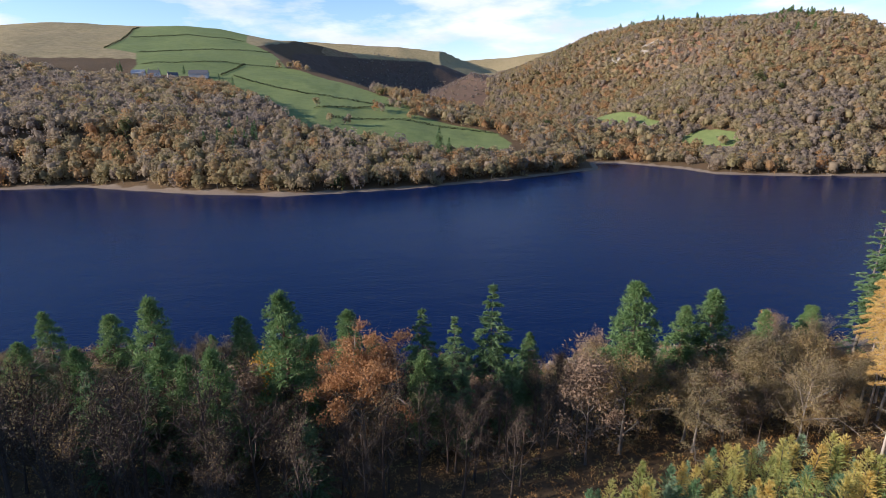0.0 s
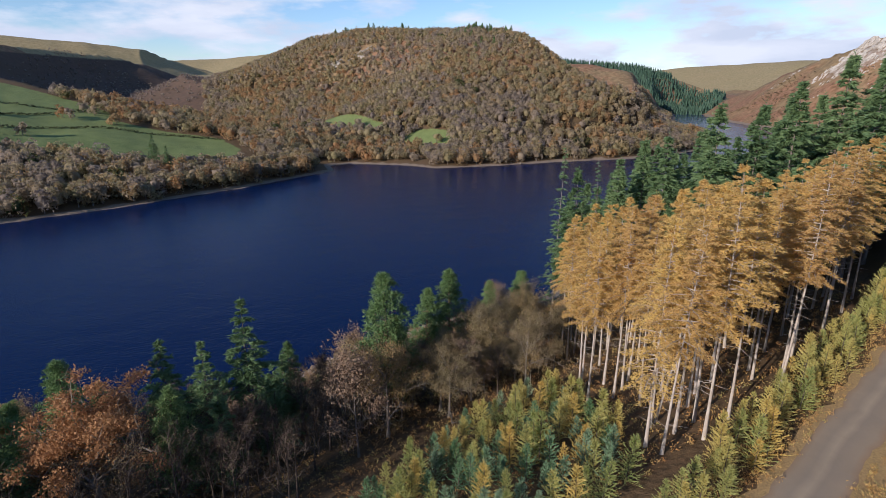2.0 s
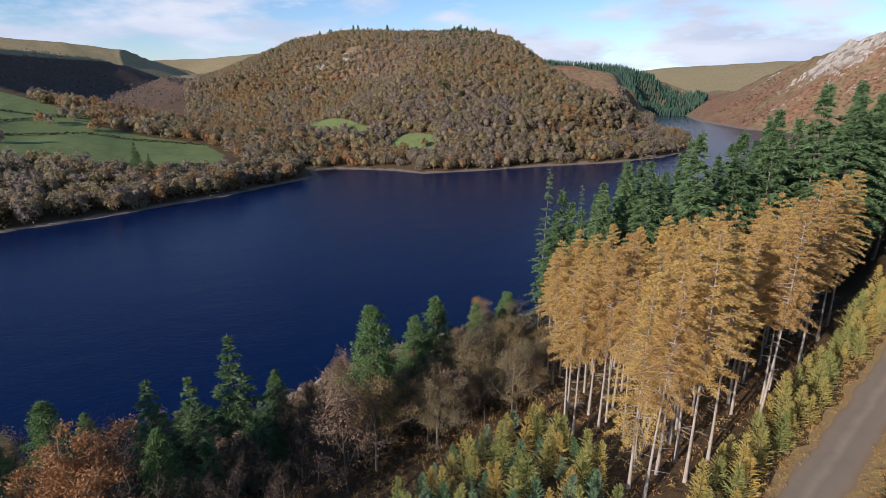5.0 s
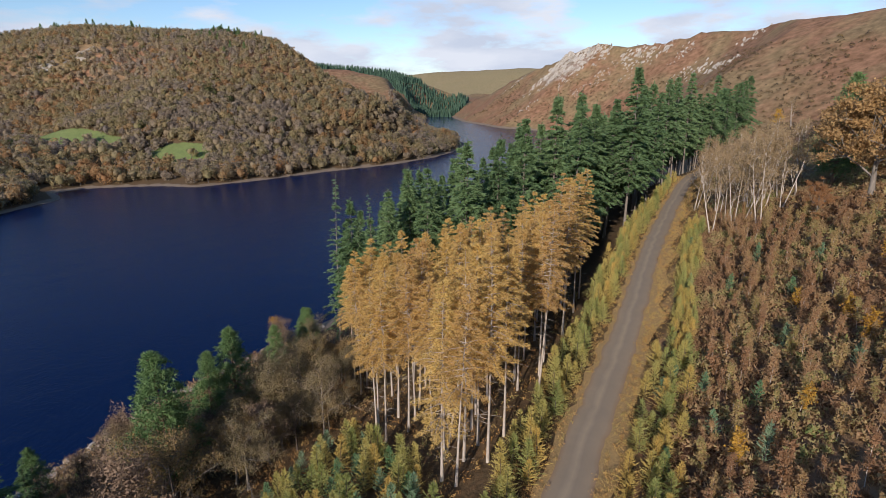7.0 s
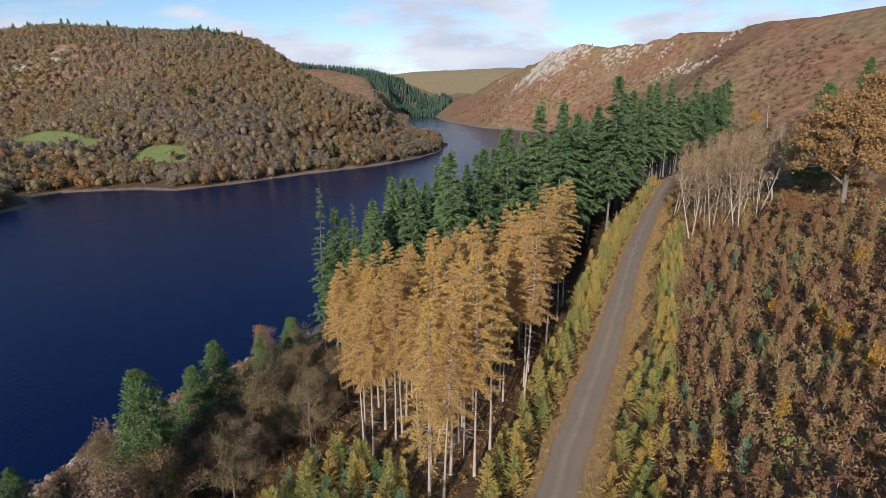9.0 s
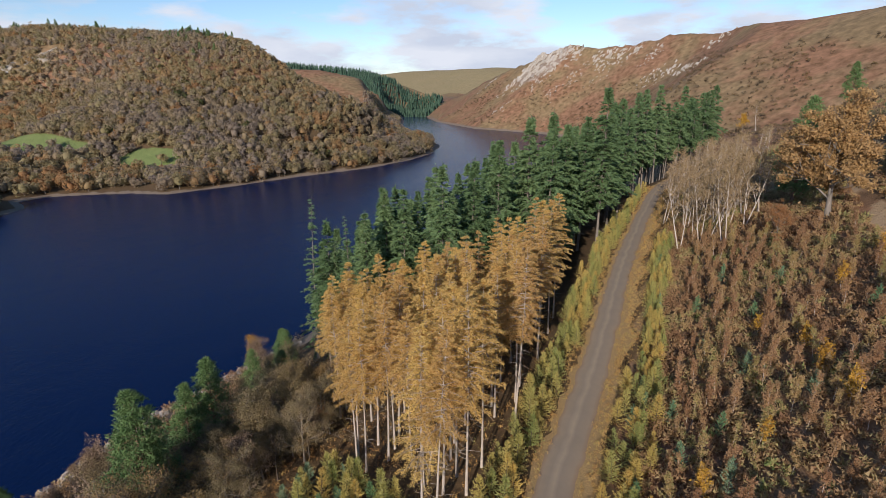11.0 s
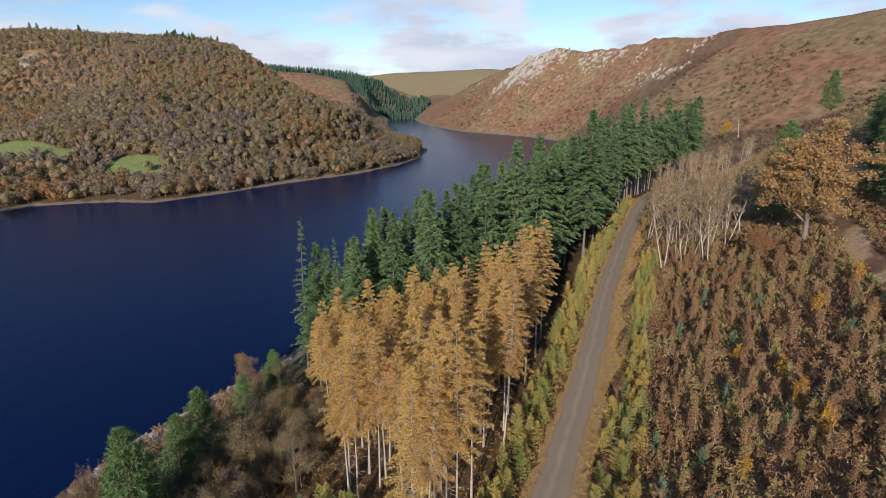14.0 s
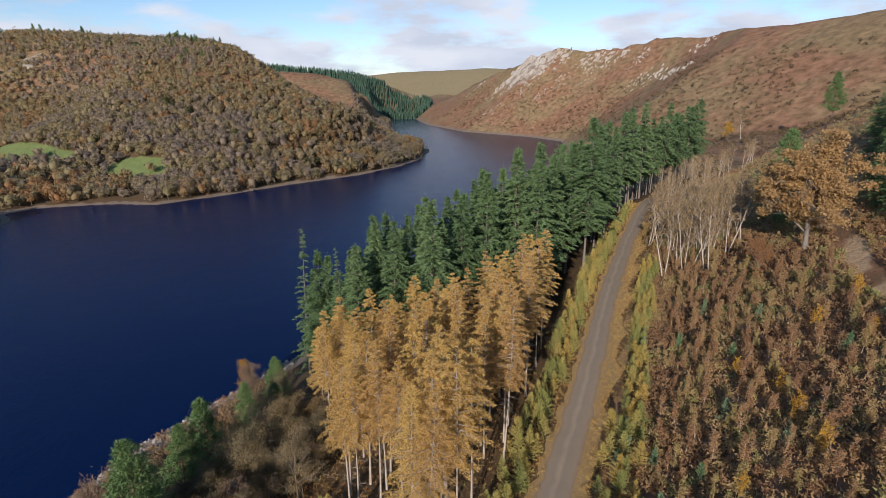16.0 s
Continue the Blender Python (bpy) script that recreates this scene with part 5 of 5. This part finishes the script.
def band(name, lo, hi, mat, lift, ragged, label, category, columns=9):
    """A strip along the track between two offsets (uphill positive)."""
    nodes = np.array(ROAD)
    x = np.arange(-150, 232, 1.0)
    y = np.interp(x, nodes[:, 0], nodes[:, 1])
    for _ in range(30):
        y[1:-1] = (y[:-2] + 2 * y[1:-1] + y[2:]) / 4
    slope = np.gradient(y, x)
    nn = np.hypot(1, slope)
    f = np.linspace(0, 1, columns)
    left = lo + ragged * wavy(x, x * 0, 2.3, 81) + ragged * 0.5 * wavy(x, x * 0, 0.9, 82)
    right = hi + ragged * wavy(x, x * 0, 2.1, 83) + ragged * 0.5 * wavy(x, x * 0, 0.8, 84)
    d = left[:, None] * (1 - f) + right[:, None] * f
    px, py = x[:, None] + (slope / nn)[:, None] * d, y[:, None] - d / nn[:, None]
    z = land(px, py) + lift + 0.05 * (1 - (2 * f - 1) ** 2)
    s = Shape()
    i = np.arange(len(x) * columns).reshape(len(x), columns)
    s.add(np.stack([px, py, z], -1), np.stack([i[:-1, :-1], i[:-1, 1:], i[1:, 1:], i[1:, :-1]], -1).reshape(-1, 4)[:, ::-1])
    me = s.mesh(name, mat, True)
    me.attributes.new("across", "FLOAT", "POINT").data.foreach_set("value", np.broadcast_to(f, (len(x), columns)).ravel().astype(float))
    return tagged(new(name, me), label, category, kind="structure")


M["litter"] = grainy("leaf_litter", (0.20, 0.125, 0.055), (0.45, 0.29, 0.12), 5, stain=(0.25, 0.2, 0.08), strength=0.8, distance=0.06)
band("verge", -2.7, -1.4, M["litter"], 0.03, 0.5, "orange leaf litter beside the track", "verge", 5)
band("verge", 1.4, 5.4, M["litter"], 0.03, 0.5, "orange leaf litter beside the track", "verge", 5)
band("road", -1.9, 1.9, M["track"], 0.09, 0.28, "narrow worn asphalt track with a paler centre strip", "track")

# ---- fields: hedges, lone trees and the farm ----
def hedge(name, line, label, r):
    pts = []
    for a, b in zip(line[:-1], line[1:]):
        n = max(int(math.hypot(b[0] - a[0], b[1] - a[1]) / 1.1), 2)
        t = np.linspace(0, 1, n, endpoint=False)[:, None]
        pts.append(np.array(a) * (1 - t) + np.array(b) * t)
    p = np.concatenate(pts) + r.normal(0, 0.5, (sum(map(len, pts)), 2))
    z = land(p[:, 0], p[:, 1])
    tri = crown_cards(np.column_stack([p, z]), r.uniform(0.6, 1.2, len(p)), r.uniform(0.9, 2.0, len(p)), 14, r, 2.2, 0.9)
    s = Shape()
    s.add(tri, np.arange(len(tri)).reshape(-1, 3), 0, np.repeat(r.rand(len(p)), 14))
    return tagged(new(name, s.mesh(name, M["hedge"])), label, "hedge", "field hedges", "stuff")


rd = np.random.RandomState(77)
for line in ([(-245, 655), (-216, 636), (-148, 594), (-74, 579), (-36, 590)], [(-407, 756), (-348, 824), (-266, 875)], [(-359, 669), (-323, 709), (-283, 743)], [(-264, 746), (-259, 650)],
             [(-461, 771), (-486, 862), (-572, 1077)], [(-490, 896), (-441, 982), (-342, 975)], [(-280, 736), (-215, 753)], [(-119, 514), (-50, 582)], [(-98, 486), (-34, 514), (49, 498)]):
    hedge("field_hedge", line, "dark clipped hedge between green pastures", rd)
for q in [(-96, 465), (-120, 522), (-60, 538), (-36, 590), (-32, 527), (-66, 545), (-205, 748), (-190, 742), (-220, 752), (-178, 738), (-198, 755), (-82, 470), (-54, 575), (-45, 560), (-28, 532), (-42, 580), (204, 434), (222, 432), (180, 520), (198, 494)]:
    lone = wood("field_tree", np.array([q], float), "round brown autumn tree standing in a green pasture", rd, 170, (3.6, 5.6), (8, 12), rd.uniform(0.15, 0.85, 1), 1.1)
    del lone["kind"]
    tagged(lone, category="tree", group="lone pasture trees")
plant(firs[:1], [(-3, 384, 33), (4, 380, 26)], rd, tilt=0)

M["farm_wall"] = grainy("farm_limewash", (0.55, 0.53, 0.49), (0.75, 0.73, 0.7), 0.8)
M["slate"] = grainy("roof_slate", (0.06, 0.065, 0.075), (0.14, 0.145, 0.16), 1.5)
M["tin"] = grainy("barn_sheeting", (0.28, 0.29, 0.3), (0.45, 0.46, 0.47), 0.7, 0.6)
M["pane"], pn, pl, pb = blank("window_pane", 0.1)
pb.inputs["Base Color"].default_value = (0.02, 0.025, 0.03, 1)
M["stone"] = grainy("grey_stone", (0.2, 0.18, 0.155), (0.45, 0.42, 0.37), 0.9, strength=0.8, distance=0.15)


def box(s, lo, hi, slot=0):
    v = np.array([[x, y, z] for x in (lo[0], hi[0]) for y in (lo[1], hi[1]) for z in (lo[2], hi[2])], float)
    s.add(v, [[0, 1, 3, 2], [4, 6, 7, 5], [0, 4, 5, 1], [2, 3, 7, 6], [0, 2, 6, 4], [1, 5, 7, 3]], slot)


def farmhouse(x, y, turn, w, d, h, wall, roof, label, chimneys=2, windows=4):
    """A plain gabled building: walls with gables, a pitched roof with eaves, windows and chimneys."""
    ob = thing("farm_building", label, "building", "farm buildings")
    ob.matrix_basis = pose(x, y, float(land(float(x), float(y))) - 0.2, 0, 0, turn)
    s = Shape()
    r = d * 0.42
    box(s, (-w / 2, -d / 2, -1.5), (w / 2, d / 2, h))
    for e in (-w / 2, w / 2 - 0.3):
        s.add([(e, -d / 2, h), (e, d / 2, h), (e, 0, h + r), (e + 0.3, -d / 2, h), (e + 0.3, d / 2, h), (e + 0.3, 0, h + r)], [[0, 1, 2], [5, 4, 3]])
    walls = part("wall", s, wall, ob)
    s = Shape()
    for side in (-1, 1):
        a, b, t = (side * (d / 2 + 0.4), h - 0.35), (0, h + r), 0.22
        v = [(-w / 2 - 0.3, a[0], a[1]), (w / 2 + 0.3, a[0], a[1]), (w / 2 + 0.3, 0, b[1]), (-w / 2 - 0.3, 0, b[1])]
        v += [(p[0], p[1], p[2] + t) for p in v]
        s.add(v, [[0, 1, 2, 3], [4, 7, 6, 5], [0, 4, 5, 1], [1, 5, 6, 2], [3, 2, 6, 7], [0, 3, 7, 4]])
    top = part("roof", s, roof, ob)
    for i in range(chimneys):
        s = Shape()
        cx = (-w / 2 + 0.7) if i == 0 else (w / 2 - 0.7)
        box(s, (cx - 0.45, -0.4, h + r - 0.5), (cx + 0.45, 0.4, h + r + 1.5))
        box(s, (cx - 0.55, -0.5, h + r + 1.5), (cx + 0.55, 0.5, h + r + 1.7))
        part("chimney", s, M["stone"], top, "grey stone chimney")
    for i in range(windows):
        s = Shape()
        cx = -w / 2 + w * (i % (windows // 2) + 0.5) / (windows // 2)
        cz = 1.6 if i < windows // 2 else 4.0
        if cz + 0.7 < h:
            box(s, (cx - 0.5, -d / 2 - 0.04, cz - 0.6), (cx + 0.5, -d / 2 + 0.1, cz + 0.6))
            part("window", s, M["pane"], walls, "dark glass window")
    return ob


farmhouse(-311, 602, 14, 11, 7, 5.4, M["farm_wall"], M["slate"], "white farmhouse with a grey slate roof")
farmhouse(-330, 606, 12, 13, 7, 3.6, M["tin"], M["tin"], "long grey sheeted farm barn", 0, 0)
farmhouse(-276, 632, 10, 20, 9, 3.6, M["tin"], M["slate"], "low dark-roofed cattle shed", 0, 0)
farmhouse(-296, 612, 40, 10, 6, 3.6, M["stone"], M["slate"], "small stone outbuilding with a slate roof", 1, 2)
plant(firs[:1], [(-345, 600, 88), (-350, 603, 86)], rd, tilt=0)


# ---- crags and the bracken hillside ----
def slab(s, at, along_way, size, r):
    """One weathered block, longer along the dip of the strata."""
    v = np.array([[a, b, c] for a in (-1, 1) for b in (-1, 1) for c in (-1, 1)], float)
    v *= np.where(v[:, :1] > 0, 0.75, 1.0) * np.array([1.5, 0.55, 0.7]) * r.uniform(0.7, 1.3, 3)
    v += r.normal(0, 0.16, (8, 3))
    w = unit(np.asarray(along_way, float) + r.normal(0, 0.16, 3))
    u = unit(np.cross([0, 0, 1.0], w) + r.normal(0, 0.15, 3))
    v = (v @ np.stack([w, u, np.cross(w, u)])) * size + at
    s.add(v, [[0, 1, 3, 2], [4, 6, 7, 5], [0, 4, 5, 1], [2, 3, 7, 6], [0, 2, 6, 4], [1, 5, 7, 3]])


s = Shape()
# ribs of rock that run obliquely down the crag hill: top and size of the blocks
RIBS = [(1095, 506, 5.5), (1080, 480, 6), (1070, 457, 5.5), (1062, 436, 4.5), (1059, 411, 3.6), (1085, 520, 4.5), (1027, 504, 3.2), (992, 456, 2.6), (1120, 640, 2.4),
        (1031, 544, 3), (1031, 361, 3.0), (1030, 337, 3.4), (1026, 312, 3.4), (1014, 286, 3.0), (980, 246, 2.6), (897, 201, 2.6), (862, 174, 2.6), (838, 151, 2.4),
        (905, 232, 2.2), (987, 386, 2.2), (957, 416, 1.9), (924, 144, 2.6), (965, 335, 1.6), (939, 512, 1.7), (288, 773, 4.2)]
for cx, cy, size in RIBS:
    length, wide, count = 15 * size, 4 + 8 / size, int(6 + 13 * size)
    q = 0.1 + 0.9 * rd.rand(count) ** 1.5
    p = np.array([cx, cy]) + q[:, None] * length * np.array([-0.97, 0.25]) + rd.normal(0, wide, (count, 2))
    z = land(p[:, 0], p[:, 1])
    fall = land(p[:, 0] - 4, p[:, 1] + 1) - z
    for i in range(count):
        if z[i] > 25:
            k = size * rd.uniform(0.2, 0.85) * (1.1 - 0.5 * q[i])
            slab(s, [p[i, 0], p[i, 1], z[i] - 0.12 * k], [-4, 1, fall[i]], k, rd)
M["crag"] = grainy("pale_crag", (0.3, 0.27, 0.23), (0.62, 0.59, 0.53), 0.35, strength=0.8, distance=0.5, stain=(0.2, 0.16, 0.1))
tagged(new("crag_rock", s.mesh("crag_rock", M["crag"])), "pale grey rock outcrops on a steep bracken hillside", "rock", kind="stuff")

HILLSIDE = [(320, 110), (450, 150), (600, 200), (740, 262), (800, 300), (850, 390), (890, 540), (1010, 700), (1100, 640), (1000, 480), (960, 380), (880, 200), (820, 60), (620, -60), (330, -60), (300, 20)]
p = spots(HILLSIDE, 6.5, 71, 0.8)
dense = wavy(p[:, 0], p[:, 1], 45, 72) + 0.6 * rd.rand(len(p)) > 0.05
p = p[dense]
z = land(p[:, 0], p[:, 1])
p, z = p[z < 120], z[z < 120]
tri = crown_cards(np.column_stack([p, z]), rd.uniform(0.7, 2.2, len(p)), rd.uniform(1.2, 3.8, len(p)), 18, rd, 2.0, 1.0)
s = Shape()
s.add(tri, np.arange(len(tri)).reshape(-1, 3), 0, np.repeat(rd.rand(len(p)), 18))
tagged(new("hillside_scrub", s.mesh("hillside_scrub", M["thorn"])), "scattered low brown bushes on the bracken slope", "scrub", kind="stuff")

# ragged pines along the top of the round hill
rs = np.random.RandomState(31)
brow = [(b, np.interp(b, *CREST) + rs.uniform(-22, 10), 0) for b in np.concatenate([rs.uniform(12.5, 33.5, 26), rs.normal(31.2, 0.9, 14), rs.normal(17.5, 0.7, 5), rs.normal(24.5, 0.5, 5)])]
for q, k in zip(polar(brow), rs.uniform(0.28, 0.72, len(brow))):
    plant(pines, [q[:2]], rs, (k, k), 7)
plant(pines, rs.normal(0, 1, (22, 2)) * [22, 26] + [405, 645], rs, (0.4, 0.62), 4)
plant(far_firs[:2], rs.normal(0, 1, (14, 2)) * [11, 18] + [-144, 378], rs, (0.38, 0.52), 3)
plant(far_firs[:2], [(-226, 588), (-233, 592), (-240, 598), (-220, 582), (-288, 622)], rs, (0.34, 0.46), 3)

# ---- the low dam at the head of the lake ----
dam = thing("dam_wall", "low grey stone dam wall across the lake head", "dam")
dam.matrix_basis = pose(1225, 962, 0, 0, 0, -30)
s = Shape()
box(s, (-75, -3, -4), (75, 3, 5))
part("wall", s, M["stone"], dam)
s = Shape()
for k in (-2.9, 2.4):
    box(s, (-75, k, 5), (75, k + 0.5, 6.3))
part("parapet", s, M["farm_wall"], dam, "pale parapet")

# bare thorn on the side valley, toned low to deepen the shade painted there
SIDE_VALLEY = [(q[0], q[1]) for q in polar([(-9, 980, 0), (-2, 860, 0), (5, 900, 0), (9, 1050, 0), (7, 1380, 0), (1, 1480, 0), (-6, 1500, 0), (-10, 1250, 0)])]
p = spots(SIDE_VALLEY, 13, 91, 0.8)
wood("valley_scrub", p, "bare scrub trees darkening a shaded heather slope", rd, 22, (1.4, 3.0), (2.0, 4.5), np.clip(rd.normal(0.06, 0.06, len(p)), 0, 1), 1.2)
